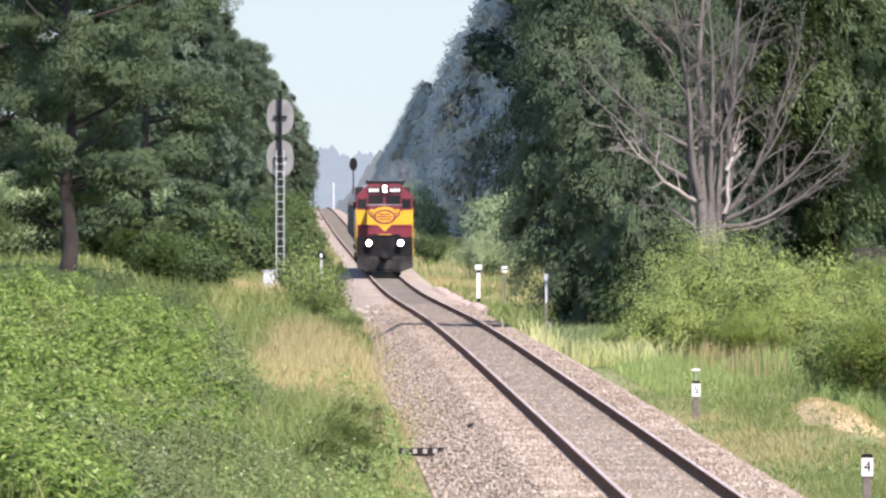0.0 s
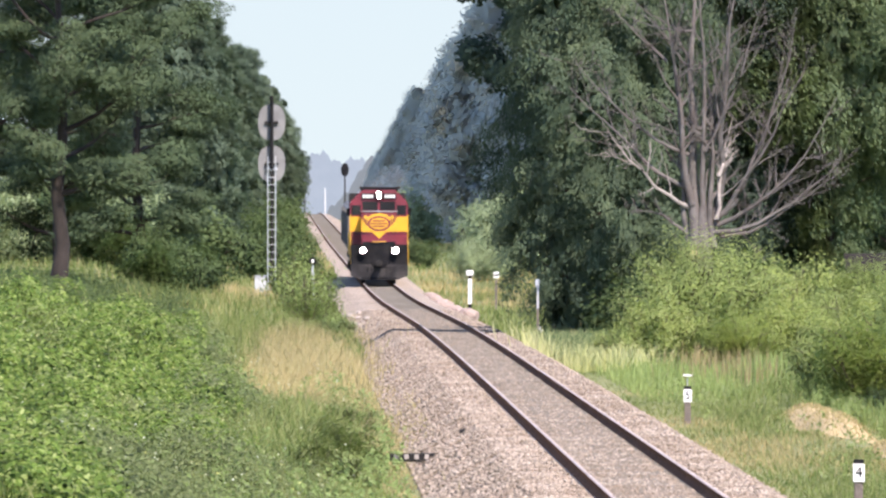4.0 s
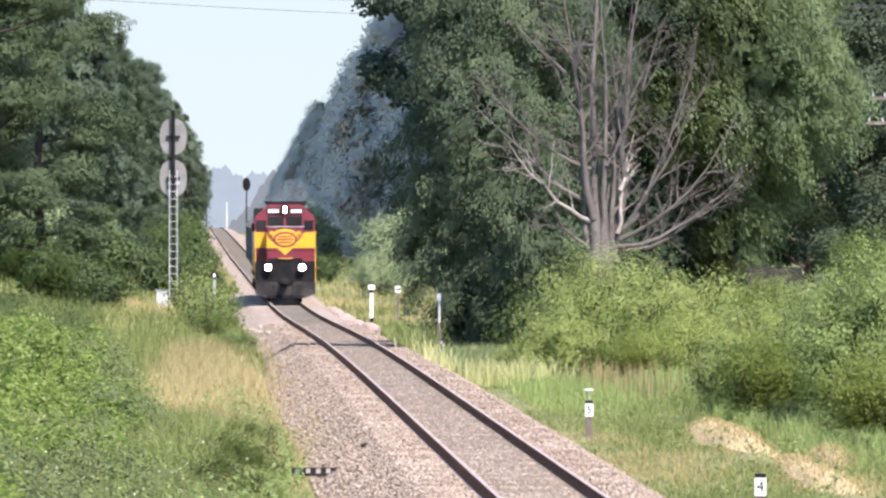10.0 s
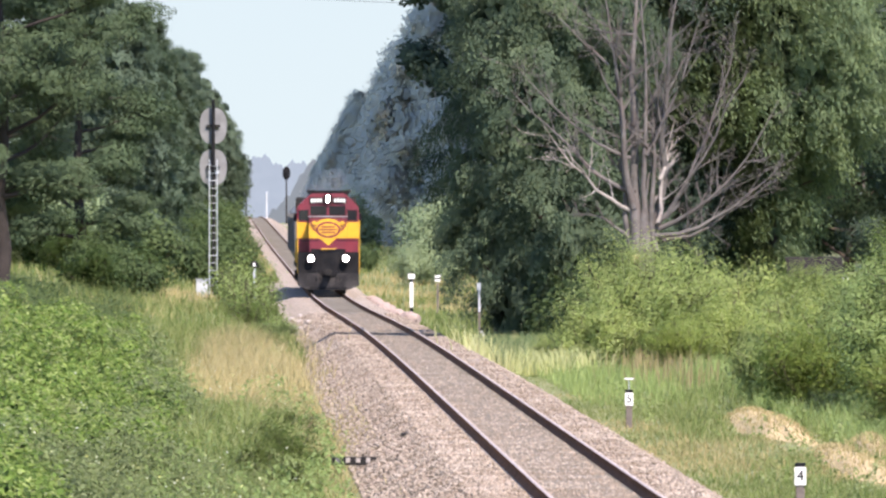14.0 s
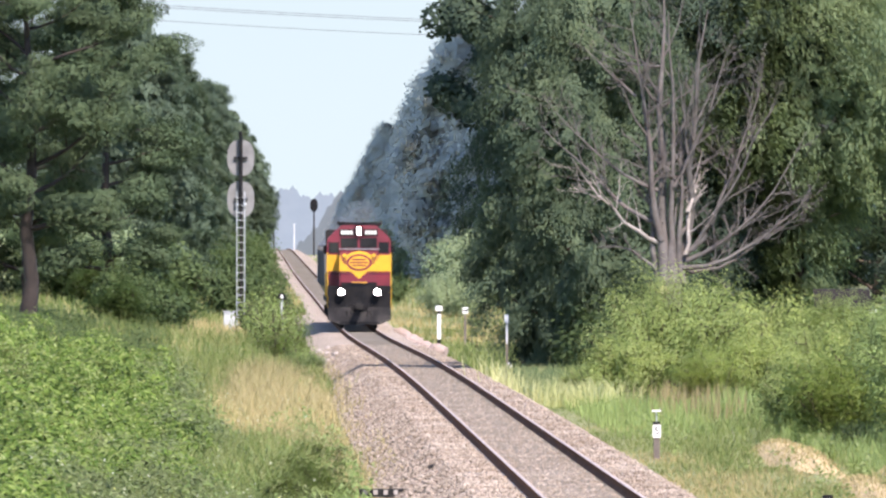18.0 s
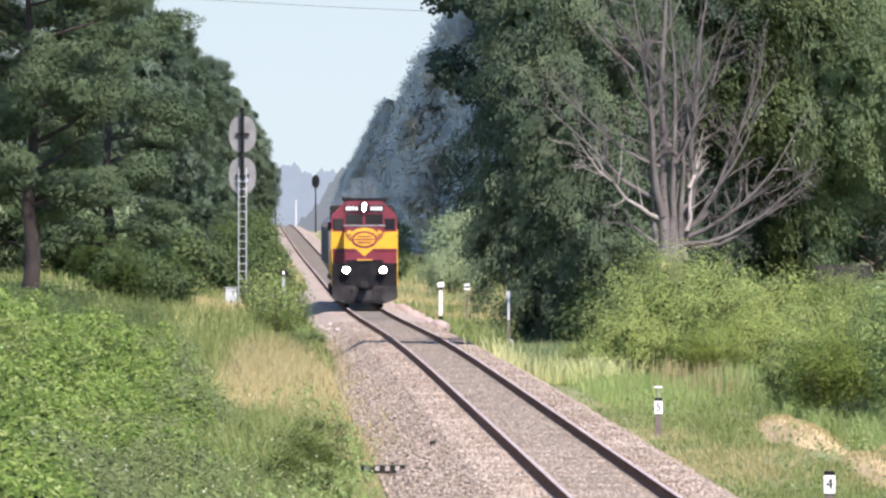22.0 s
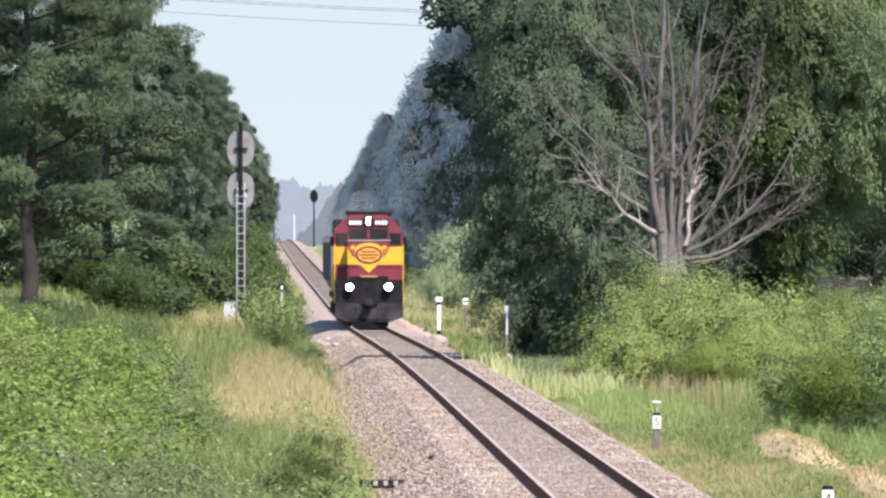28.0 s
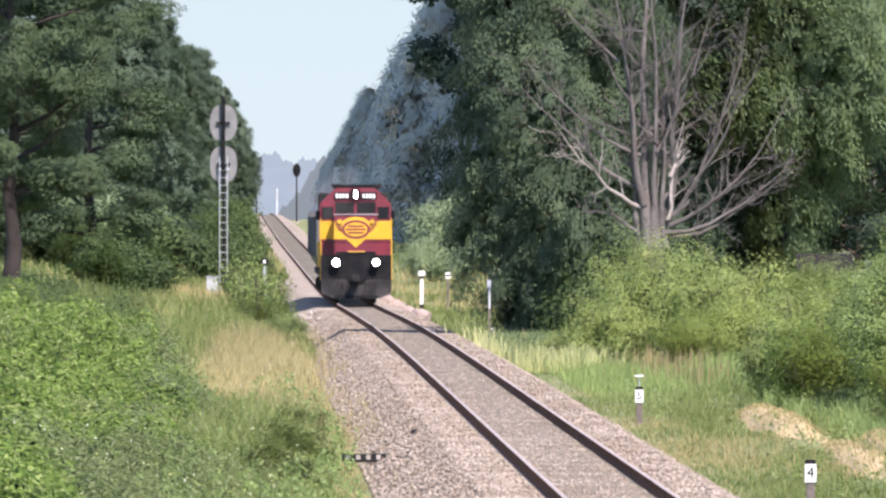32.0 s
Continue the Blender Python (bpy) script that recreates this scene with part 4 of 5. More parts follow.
def grass(name, rng, X, Y, h, w, mat, label, lean=0.35):
    V, Q, T = blades(rng, X, Y, h, w, lean)
    me = bpy.data.meshes.new(name)
    nq, nt = len(Q), len(T)
    me.vertices.add(len(V))
    me.vertices.foreach_set("co", V.astype(np.float32).ravel())
    me.loops.add(nq * 4 + nt * 3)
    me.loops.foreach_set("vertex_index", np.concatenate([Q.ravel(), T.ravel()]).astype(np.int32))
    me.polygons.add(nq + nt)
    me.polygons.foreach_set("loop_start", np.concatenate([np.arange(nq) * 4, nq * 4 + np.arange(nt) * 3]).astype(np.int32))
    me.materials.append(mat)
    me.update(calc_edges=True)
    return tagged(new(name, me), label, "grass", kind="stuff")


def patchy(X, Y, seed, scale=0.35):
    """Slow random field, 0 to 1, for patches."""
    r = np.random.default_rng(seed)
    v = np.zeros(len(X))
    for k in range(6):
        kx, ky, p = r.normal(0, scale * 2), r.normal(0, scale * 0.12), r.uniform(0, 6.28)
        v += np.sin(kx * X + ky * Y + p)
    return smooth01(v / 6 + 0.5)


def near_far(rng, n, y0, y1):
    """Depths, thinner further off."""
    return 1 / (rng.uniform(1 / y1, 1 / y0, n))


rng = np.random.default_rng(101)
# right of the line
n = 150000
Y = near_far(rng, n, 205, 520)
X = tx(Y) + 2.75 + 14 * rng.uniform(0, 1, n) ** 1.3
open_ = np.maximum(np.exp(-(((X - 11.8) / 0.75) ** 2 + ((Y - 322) / 34) ** 4)), np.exp(-(((X - 11.5) / 0.6) ** 2 + ((Y - 276) / 26) ** 4)))
u = X - tx(Y)
h = (0.08 + 0.16 * smooth01((u - 2.6) / 3.5)) * rng.uniform(0.5, 1.4, n)
h *= (0.55 + 0.9 * patchy(X, Y, 4)) * (1 - 0.9 * open_) * (1 + 0.5 * smooth01((Y - 330) / 60))
dry = patchy(X, Y, 9, 0.5) * 0.6 + 0.25 * rng.uniform(0, 1, n) + 0.3 * open_ > 0.68
grass("meadow_grass", rng, X[~dry], Y[~dry], h[~dry], 0.018, GRASS_GREEN, "rough green meadow grass beside the ballast", 0.8)
grass("dry_meadow_grass", rng, X[dry], Y[dry], h[dry] * 1.1, 0.018, GRASS_DRY, "dry straw-coloured grass among the green", 0.8)
n = 16000
Y = near_far(rng, n, 270, 420)
X = rng.uniform(12.6, 18.5, n)
grass("meadow_grass", rng, X, Y, rng.uniform(0.15, 0.5, n), 0.024, GRASS_GREEN, "uneven green meadow grass before the bushes", 0.8)
# taller grass round the feet of the bushes
n = 12000
Y = rng.uniform(285, 380, n)
X = 12.6 + 4.6 * rng.uniform(0, 1, n)
grass("bush_foot_grass", rng, X, Y, rng.uniform(0.25, 0.7, n), 0.02, LEAF_SHRUB, "tall green grass round the feet of the bushes", 0.6)
# pale seed heads in the sunlit ditch
n = 9000
Y = rng.uniform(440, 492, n)
X = tx(Y) + 4.1 + rng.normal(0, 0.75, n)
grass("pale_ditch_grass", rng, X, Y, rng.uniform(0.3, 0.95, n), 0.03, foliage("pale_grass", [(0.5, 0.51, 0.22), (0.6, 0.59, 0.29), (0.68, 0.65, 0.36)], 0.4, 0.2, 0.3), "pale yellow-green grass heads in the ditch", 0.7)
# reeds in the ditch before the willows
n = 12000
Y = rng.uniform(375, 475, n)
X = tx(Y) + 3.6 + 7 * rng.uniform(0, 1, n)
h = rng.uniform(0.3, 0.8, n) * (0.4 + 0.8 * patchy(X, Y, 14))
grass("ditch_reeds", rng, X, Y, h, 0.02, LEAF_SHRUB, "tall green reeds and grass in the ditch", 0.4)
n = 5000
Y = rng.uniform(448, 484, n)
X = rng.uniform(8.0, 11.2, n)
grass("ditch_sedge", rng, X, Y, rng.uniform(0.4, 1.1, n), 0.035, foliage("dark_sedge", [(0.13, 0.18, 0.085), (0.17, 0.23, 0.11), (0.22, 0.28, 0.13)], 0.4, 0.3, 0.5), "dark green sedge in the shade of the trees", 0.5)
n = 420
Y = rng.uniform(395, 445, n)
X = tx(Y) + rng.normal(6.9, 0.8, n)
grass("cattails", rng, X, Y, rng.uniform(0.55, 0.95, n), 0.032, foliage("brown_cattail", [(0.26, 0.2, 0.1), (0.36, 0.29, 0.15)], 0.1, 0.2, 1.0), "brown cattail spikes standing in the ditch reeds", 0.15)
# left of the line
n = 80000
Y = near_far(rng, n, 205, 620)
X = tx(Y) - 2.4 - 9.3 * rng.uniform(0, 1, n) ** 1.3
u = tx(Y) - X
h = (0.1 + 0.55 * smooth01((u - 2.6) / 2.6)) * rng.uniform(0.5, 1.3, n) * (0.55 + 0.8 * patchy(X, Y, 24))
straw = 1.6 * np.exp(-(((u - 4.6) / 1.5) ** 2 + ((Y - 445) / 85) ** 2)) + 0.65 * np.exp(-((u - 2.9) / 0.8) ** 2)
dry = straw + 0.25 * patchy(X, Y, 29, 0.6) + 0.25 * rng.uniform(0, 1, n) > 0.62
grass("verge_grass", rng, X[~dry], Y[~dry], h[~dry], 0.022, GRASS_GREEN, "green verge grass beside the ballast", 0.8)
grass("tall_dry_grass", rng, X[dry], Y[dry], h[dry] * 1.15, 0.02, GRASS_DRY, "tall dry straw-coloured grass beside the line", 0.8)
STRAW = foliage("tan_straw", [(0.46, 0.35, 0.17), (0.58, 0.44, 0.23), (0.66, 0.52, 0.29), (0.46, 0.4, 0.18)], 0.35, 0.25, 0.2)
for cx, cy, sx, sy, n, tall in [(0.5, 470, 0.8, 36, 9500, 0.6), (-0.1, 400, 0.8, 30, 3500, 0.5), (-2.2, 650, 1.0, 22, 4000, 0.4), (2.2, 430, 0.3, 60, 900, 0.25)]:
    X, Y = cx + sx * rng.normal(0, 1, n), cy + sy * rng.normal(0, 1, n)
    grass("straw_grass", rng, X, Y, rng.uniform(0.5, 1.3, n) * tall, 0.02, STRAW, "tan flowering straw grass on the verge", 0.7)
# far verges
n = 60000
Y = near_far(rng, n, 470, 1500)
side = rng.uniform(0, 1, n) < 0.45
X = tx(Y) + np.where(side, rng.uniform(2.9, 16, n), -(np.where(Y > 850, 1.9, 2.9) + 20 * rng.uniform(0, 1, n) ** 1.5))
h = rng.uniform(0.25, 0.7, n)
dry = patchy(X, Y, 39, 0.4) + 0.3 * rng.uniform(0, 1, n) - 0.4 * (~side & (Y < 640)) > 0.85
grass("far_verge_grass", rng, X[~dry], Y[~dry], h[~dry], 0.045, GRASS_GREEN, "green grass on the far verges of the line", 0.7)
grass("far_dry_grass", rng, X[dry], Y[dry], h[dry], 0.04, GRASS_DRY, "dry grass on the far verges of the line", 0.7)

# bare sandy ground in the meadow
STRAW_PALE = foliage("pale_straw", [(0.46, 0.35, 0.18), (0.56, 0.44, 0.25), (0.38, 0.32, 0.15)], 0.35, 0.2, 0.3)
SAND = surface("bare_sandy_ground", (0.5, 0.37, 0.2), 0.95, 0, 0.25, 1.2, 12, 0.5, (0.36, 0.29, 0.14), 0.6)
for cx, cy, rx, ry, sd, hump in [(11.8, 330, 0.72, 24, 1, 0.46), (11.5, 281, 0.6, 20, 3, 0.38), (12.75, 296, 0.45, 14, 2, 0.28)]:
    rr = np.random.default_rng(sd)
    V, F, k = [], [], 40
    lobes = rr.uniform(0.7, 1.25, k)
    lobes = (lobes + np.roll(lobes, 1) + np.roll(lobes, -1)) / 3
    for ring in (0.0, 0.2, 0.4, 0.55, 0.7, 0.85, 1.0):
        for j in range(k):
            a = j * 2 * math.pi / k
            px, py = cx + rx * ring * lobes[j] * math.cos(a), cy + ry * ring * lobes[j] * math.sin(a)
            V.append((px, py, float(land(px, py)) + hump * (1 - ring ** 2) ** 1.5 + 0.05 * noise.noise(Vector((px * 2.5, py * 0.35, sd))) * (1 - ring) - 0.05 * ring))
    for q in range(6):
        for j in range(k):
            F.append((q * k + j, q * k + (j + 1) % k, (q + 1) * k + (j + 1) % k, (q + 1) * k + j))
    q = rr.normal(size=(1800, 2)) * 0.55
    gx, gy = cx + rx * q[:, 0], cy + ry * q[:, 1]
    lift = hump * np.clip(1 - (q ** 2).sum(1), 0, 1) ** 1.5
    Vg, Qg, Tg = blades(rr, gx, gy, rr.uniform(0.04, 0.16, 1800), 0.022, 1.3, 0.0)
    Vg[:, 2] += np.repeat(lift, 5)
    tagged(new("straw_tufts", np_mesh("straw_tufts", Vg, Qg, STRAW_PALE)), "short straw tufts growing through bare sand", "grass", kind="stuff")
    tagged(new("sand_patch", np_mesh("sand_patch", V, F, SAND, smooth=True)), "bare pale sandy hump worn through the meadow", "sand", kind="structure")


def weeds(name, rng, X, Y, H, per, leaf, mat, label):
    """Leafy stalks: leaves up a leaning stem."""
    n = len(X)
    Z = land(X, Y)
    lx, ly = rng.normal(0, 0.14, n) * H, rng.normal(0, 0.14, n) * H
    i = np.repeat(np.arange(n), per)
    f = rng.uniform(0.08, 1.0, len(i)) ** 0.75
    C = np.stack([X[i] + lx[i] * f, Y[i] + ly[i] * f, Z[i] + H[i] * f], 1)
    C += rng.normal(size=C.shape) * (0.12 * (1.15 - f))[:, None] * np.array([1, 1, 0.4])
    V, F = leaf_cards(rng, C, leaf[0], leaf[1], np.tile([[0, -0.1, 0.3]], (len(C), 1)))
    SV, SQ, ST = blades(rng, X, Y, H, 0.018, 0.15)
    F2 = SQ + len(V)
    return tagged(new(name, np_mesh(name, np.concatenate([V, SV]), np.concatenate([F, F2]), mat)), label, "weeds", kind="stuff")


def mounds(name, rng, X, Y, H, R, per, leaf, mat, label):
    """Billows of leaves on stalks: each a rounded head with loose shoots standing out of it."""
    n = len(X)
    Z, deep = land(X, Y), np.minimum(R * 1.1, H * 0.6)
    i = np.repeat(np.arange(n), per)
    d = rand_unit(rng, len(i))
    d[:, 2] = np.where(d[:, 2] < -0.5, -d[:, 2], d[:, 2])
    q = rng.uniform(0.75, 1.1, len(i)) * (1 + 0.18 * np.sin(5 * np.arctan2(d[:, 1], d[:, 0]) + i) + 0.15 * np.sin(7 * d[:, 2] + i * 1.7))
    C = np.stack([X[i] + d[:, 0] * R[i] * q, Y[i] + d[:, 1] * R[i] * q, Z[i] + (H - deep)[i] + d[:, 2] * deep[i] * q], 1)
    C[:, 2] += np.where(rng.uniform(0, 1, len(i)) < 0.1, rng.uniform(0, 0.28, len(i)), 0) * (d[:, 2] > 0.2)
    C[:, 2] = np.maximum(C[:, 2], Z[i] + 0.04)
    tilt = rand_unit(rng, n)
    face = d * 0.7 + tilt[i] * 0.25 + np.array([0, 0, 0.45])
    V, F = leaf_cards(rng, C, leaf[0], leaf[1], face * 1.3)
    k = np.repeat(np.arange(n), 6)
    SX, SY = X[k] + rng.normal(0, 0.3, len(k)) * R[k], Y[k] + rng.normal(0, 0.3, len(k)) * R[k]
    SV, SQ, ST = blades(rng, SX, SY, H[k], 0.016, 0.1)
    me = np_mesh(name, np.concatenate([V, SV]), np.concatenate([F, SQ + len(V)]), mat)
    stem = np.tile(np.array([[0.2, -0.5, 0.6]]), (len(SV), 1))
    soften(me, face + rng.normal(size=face.shape) * 0.45, stem)
    return tagged(new(name, me), label, "weeds", kind="stuff")


LEAF_GREY = foliage("grey_green_weeds", [(0.15, 0.195, 0.075), (0.2, 0.25, 0.1), (0.27, 0.31, 0.14), (0.35, 0.38, 0.2)], 0.4, 0.4, 0.9)
LEAF_FRESH = foliage("fresh_green_weeds", [(0.1, 0.17, 0.04), (0.17, 0.27, 0.06), (0.24, 0.355, 0.08), (0.36, 0.46, 0.13), (0.5, 0.56, 0.24)], 0.45, 0.4, 0.9)
n = 3400
Y = near_far(rng, n, 205, 450)
edge = np.interp(Y, [205, 300, 360, 450], [4.0, 5.4, 6.4, 7.4])
X = tx(Y) - edge - 11 * rng.uniform(0, 1, n) ** 1.1
u = tx(Y) - X
H = np.interp(u, [4, 6, 7.5, 9.5, 17], [0.45, 0.8, 1.15, 1.6, 1.8]) * rng.uniform(0.55, 1.08, n) * (0.6 + 0.5 * patchy(X, Y, 44, 0.9))
H *= np.interp(Y, [225, 330, 450], [0.8, 1.0, 1.0])
R = rng.uniform(0.2, 0.5, n) * np.interp(u, [4, 8], [0.7, 1.0])
sort = (u - 7.4) * 0.35 + 0.9 * (patchy(X, Y, 46, 0.9) - 0.5) + rng.normal(0, 0.12, n)
for lo, hi, per, leaf, mat, label in [(-9, -0.12, 90, (0.09, 0.032), LEAF_GREY, "grey-green narrow-leaved weeds on the bank"), (-0.12, 0.12, 75, (0.14, 0.058), LEAF_WEED, "dense tall leafy weeds covering the bank"),
                                      (0.12, 9, 75, (0.16, 0.066), LEAF_FRESH, "fresh bright green broad-leaved weeds on the bank")]:
    k = (sort >= lo) & (sort < hi)
    mounds("tall_weeds", rng, X[k], Y[k], H[k], R[k], per, leaf, mat, label)
# dark undergrowth added at the foot of the pines, standing in for shade
n = 900
Y = rng.uniform(478, 612, n)
X = rng.uniform(-12.5, -3.6, n)
mounds("undergrowth", rng, X, Y, rng.uniform(0.3, 0.55, n), rng.uniform(0.3, 0.6, n), 60, (0.13, 0.07), LEAF_THICKET, "low dark green plants standing in for shade at the foot of the pines")
n = 700
Y = near_far(rng, n, 215, 400)
X = tx(Y) - rng.uniform(3.3, 6.8, n)
H = rng.uniform(0.25, 0.75, n) * (0.5 + 0.8 * patchy(X, Y, 51, 1.0))
weeds("verge_weeds", rng, X, Y, H, 14, (0.1, 0.045), LEAF_SHRUB, "leafy green weeds on the verge beside the ballast")
n = 500
Y = near_far(rng, n, 215, 470)
X = tx(Y) + rng.uniform(4.0, 13, n)
H = rng.uniform(0.2, 0.6, n)
weeds("meadow_weeds", rng, X, Y, H, 14, (0.1, 0.045), LEAF_WEED, "leafy weeds scattered in the meadow")
# small flowers among the weeds
n = 500
Y = near_far(rng, n, 225, 420)
X = tx(Y) - rng.uniform(4, 13, n)
C = np.stack([X, Y, land(X, Y) + np.interp(tx(Y) - X, [4, 7, 13], [0.5, 0.9, 1.6]) * rng.uniform(0.7, 1.0, n)], 1)
V, F = leaf_cards(rng, C, 0.045, 0.035, np.tile([[0, -0.5, 0.5]], (n, 1)))
tagged(new("wild_flowers", np_mesh("wild_flowers", V, F, foliage("pale_petals", [(0.75, 0.7, 0.2), (0.75, 0.74, 0.66), (0.6, 0.6, 0.2)], 0.3, 0.1, 1.0))), "small pale yellow and white wild flowers", "flowers", kind="stuff")
# single taller plants standing out of the weeds
rngw = np.random.default_rng(202)
for k in range(16):
    y = float(near_far(rngw, 1, 235, 440)[0])
    x = float(tx(y)) - rngw.uniform(np.interp(y, [235, 440], [6.5, 8.5]), 16)
    place(low, x, y, rngw.uniform(0, 6), rngw.uniform(0.55, 1.0))
for x, y, s in [(1.4, 320, 0.5), (1.2, 330, 0.45), (0.6, 300, 0.55), (1.0, 285, 0.6), (0.5, 272, 0.6), (1.0, 264, 0.55), (0.1, 310, 0.5)]:
    place(low, x, y, rngw.uniform(0, 6), s)

# ---------------------------------------------------------------- loose ballast stones
n = 85000
Y = near_far(rng, n, 205, 620)
side = np.where(rng.uniform(0, 1, n) < 0.62, -1, 1)
U = side * (0.95 + 2.1 * rng.uniform(0, 1, n) ** 0.9)
inner = rng.uniform(0, 1, n) < 0.22
U = np.where(inner, rng.uniform(-0.68, 0.68, n), U)
X = tx(Y) + U
r = 0.018 + 0.034 * rng.uniform(0, 1, n) ** 1.8
r = r * (1 + 0.35 * (np.abs(U) > 2.2)) * np.where(inner, 0.7, 1.0)
octa = np.array([(1, 0, 0), (0, 1, 0), (-1, 0, 0), (0, -1, 0), (0, 0, 0.8), (0, 0, -0.8)], float)
jit = octa[None] * rng.uniform(0.6, 1.25, (n, 6, 1)) + rng.normal(size=(n, 6, 3)) * 0.2
ang = rng.uniform(0, 6.28, n)
ca, sa = np.cos(ang)[:, None], np.sin(ang)[:, None]
jx, jy = jit[..., 0] * ca - jit[..., 1] * sa, jit[..., 0] * sa + jit[..., 1] * ca
P = np.stack([X[:, None] + jx * r[:, None], Y[:, None] + jy * r[:, None], land(X, Y)[:, None] + 0.035 + jit[..., 2] * r[:, None] * 0.8], -1).reshape(-1, 3)
tri = np.array([(0, 1, 4), (1, 2, 4), (2, 3, 4), (3, 0, 4), (1, 0, 5), (2, 1, 5), (3, 2, 5), (0, 3, 5)])
F = (np.arange(n)[:, None, None] * 6 + tri[None]).reshape(-1, 3)
tagged(new("ballast_stones", np_mesh("ballast_stones", P, F, STONES)), "loose pinkish grey crushed ballast stones", "stones", kind="stuff")


# ---------------------------------------------------------------- signals, posts, poles
def signal_mast():
    x, y = -0.72, 667.0
    g = float(land(x, y))
    top = thing("signal_mast", Matrix.Translation((x, y, g)), "tall lattice signal mast with two round grey discs seen from behind", "railway signal")
    H = 8.6
    bm = rod((0.02, 0, -0.3), (0.02, 0, H), 0.075, 0.06, 12)
    part("mast", bm, STEEL_DARK, top, "dark mast tube")
    for sx in (-0.17, 0.17):
        part("ladder_rail", rod((sx, -0.14, 0), (sx, -0.14, 6.2), 0.024), GALV, top)
    for k in range(18):
        z = 0.3 + k * 0.33
        part("rung", rod((-0.17, -0.14, z), (0.17, -0.14, z), 0.014, sides=6), GALV, top)
    part("upper_tube", rod((0, -0.09, 5.6), (0, -0.09, H + 0.25), 0.085, 0.07, 12), BLACK, top, "dark upper mast tube")
    for zc in (7.68, 5.85):
        o = [(0.6 * math.copysign(abs(math.cos(a)) ** 0.8, math.cos(a)), zc + 0.8 * math.copysign(abs(math.sin(a)) ** 0.8, math.sin(a))) for a in np.linspace(0, 2 * math.pi, 33)[:-1]]
        d = part("disc", prism(o, 0.16, 0.19), DISC_GREY, top, "rounded pale grey signal background plate")
        part("lamp_box", box(-0.2, 0.2, 0.2, 0.45, zc - 0.55, zc + 0.55, 0.03), BLACK, d)
        part("bracket", box(-0.3, 0.3, 0.02, 0.16, zc - 0.05, zc + 0.05, 0.01), STEEL_DARK, d)
    part("platform_clamp", box(-0.22, 0.26, -0.02, 0.2, 5.55, 5.7, 0.02), GALV, top)
    part("foundation", box(-0.3, 0.3, -0.3, 0.3, -0.4, 0.15, 0.04), CONCRETE, top)
    cx = x - 0.5
    cg = float(land(cx, y - 1))
    cab = thing("relay_cabinet", Matrix.Translation((cx, y - 1, cg)), "small pale grey relay cabinet at the foot of the signal mast", "cabinet")
    part("body", box(-0.25, 0.25, -0.2, 0.2, 0.12, 0.85, 0.02), PALE_PAINT, cab)
    part("roof", box(-0.29, 0.29, -0.24, 0.24, 0.852, 0.9, 0.015), PALE_PAINT, cab)
    part("plinth", box(-0.22, 0.22, -0.17, 0.17, -0.2, 0.118), CONCRETE, cab)


signal_mast()


def far_signal(x, y, H, w, h, label):
    g = float(land(x, y))
    top = thing("mast_signal", Matrix.Translation((x, y, g)), label, "railway signal")
    part("mast", rod((0, 0, -0.3), (0, 0, H), 0.11, 0.09, 10), STEEL_DARK, top)
    o = [(w / 2 * math.cos(a), H + h / 2 * 0.2 + h / 2 * math.sin(a)) for a in np.linspace(0, 2 * math.pi, 25)[:-1]]
    hd = part("signal_head", prism(o, -0.16, -0.12), BLACK, top, "black oval signal head")
    part("hood", rod((0, -0.5, H + 0.3), (0, -0.16, H + 0.3), 0.14), BLACK, hd)
    part("hood", rod((0, -0.5, H - 0.2), (0, -0.16, H - 0.2), 0.14), BLACK, hd)
    part("foundation", box(-0.3, 0.3, -0.3, 0.3, -0.4, 0.2, 0.03), CONCRETE, top)


far_signal(6.75, 1790, 6.1, 0.95, 1.6, "distant black oval-headed mast signal beside the line")
far_signal(2.2, 1985, 3.4, 0.5, 0.95, "small distant dark signal at the wood's edge")
g = float(land(5.3, 2160))
wm = thing("white_mast", Matrix.Translation((5.3, 2160, g)), "slim white mast far down the line", "mast")
part("pole", rod((0, 0, -0.3), (0, 0, 4.2), 0.16, 0.13), PALE_PAINT, wm)
part("cap", rod((0, 0, 4.2), (0, 0, 4.35), 0.2, 0.16), GALV, wm)


def post(name, x, y, H, r, label, bands, cap=None):
    g = float(land(x, y))
    top = thing(name, Matrix.Translation((x, y, g)), label, "post")
    for z0, z1, mat in bands:
        part("shaft", box(-r, r, -r, r, z0, z1, 0.012), mat, top)
    if cap:
        part("plate", box(-cap[0], cap[0], -r - 0.03, -r - 0.005, H - cap[1], H, 0.01), cap[2], top)
    return top


post("marker_post", 7.85, 651, 1.9, 0.075, "white trackside marker post with a white plate and black foot", [(-0.3, 0.75, BLACK), (0.752, 1.85, WHITE), (1.852, 1.97, BLACK)], None)
g = float(land(7.85, 651))
b0 = bpy.data.objects["marker_post"]
part("plate", box(-0.15, 0.15, -0.1, 0.1, 1.98, 2.2, 0.02), WHITE, b0, "white square plate")
part("collar", box(-0.34, 0.34, -0.34, 0.34, -0.2, 0.22, 0.08), BLACK, b0, "heaped dark stone at the foot")
p2 = post("marker_post", 9.7, 703, 1.6, 0.05, "slim wooden marker post with a small white plate", [(-0.3, 1.6, POLE_WOOD)])
part("plate", box(-0.13, 0.13, -0.09, -0.055, 1.66, 1.95, 0.01), WHITE, p2, "white plate with a dark bar")
part("bar", box(-0.11, 0.11, -0.102, -0.094, 1.77, 1.83), BLACK, p2)
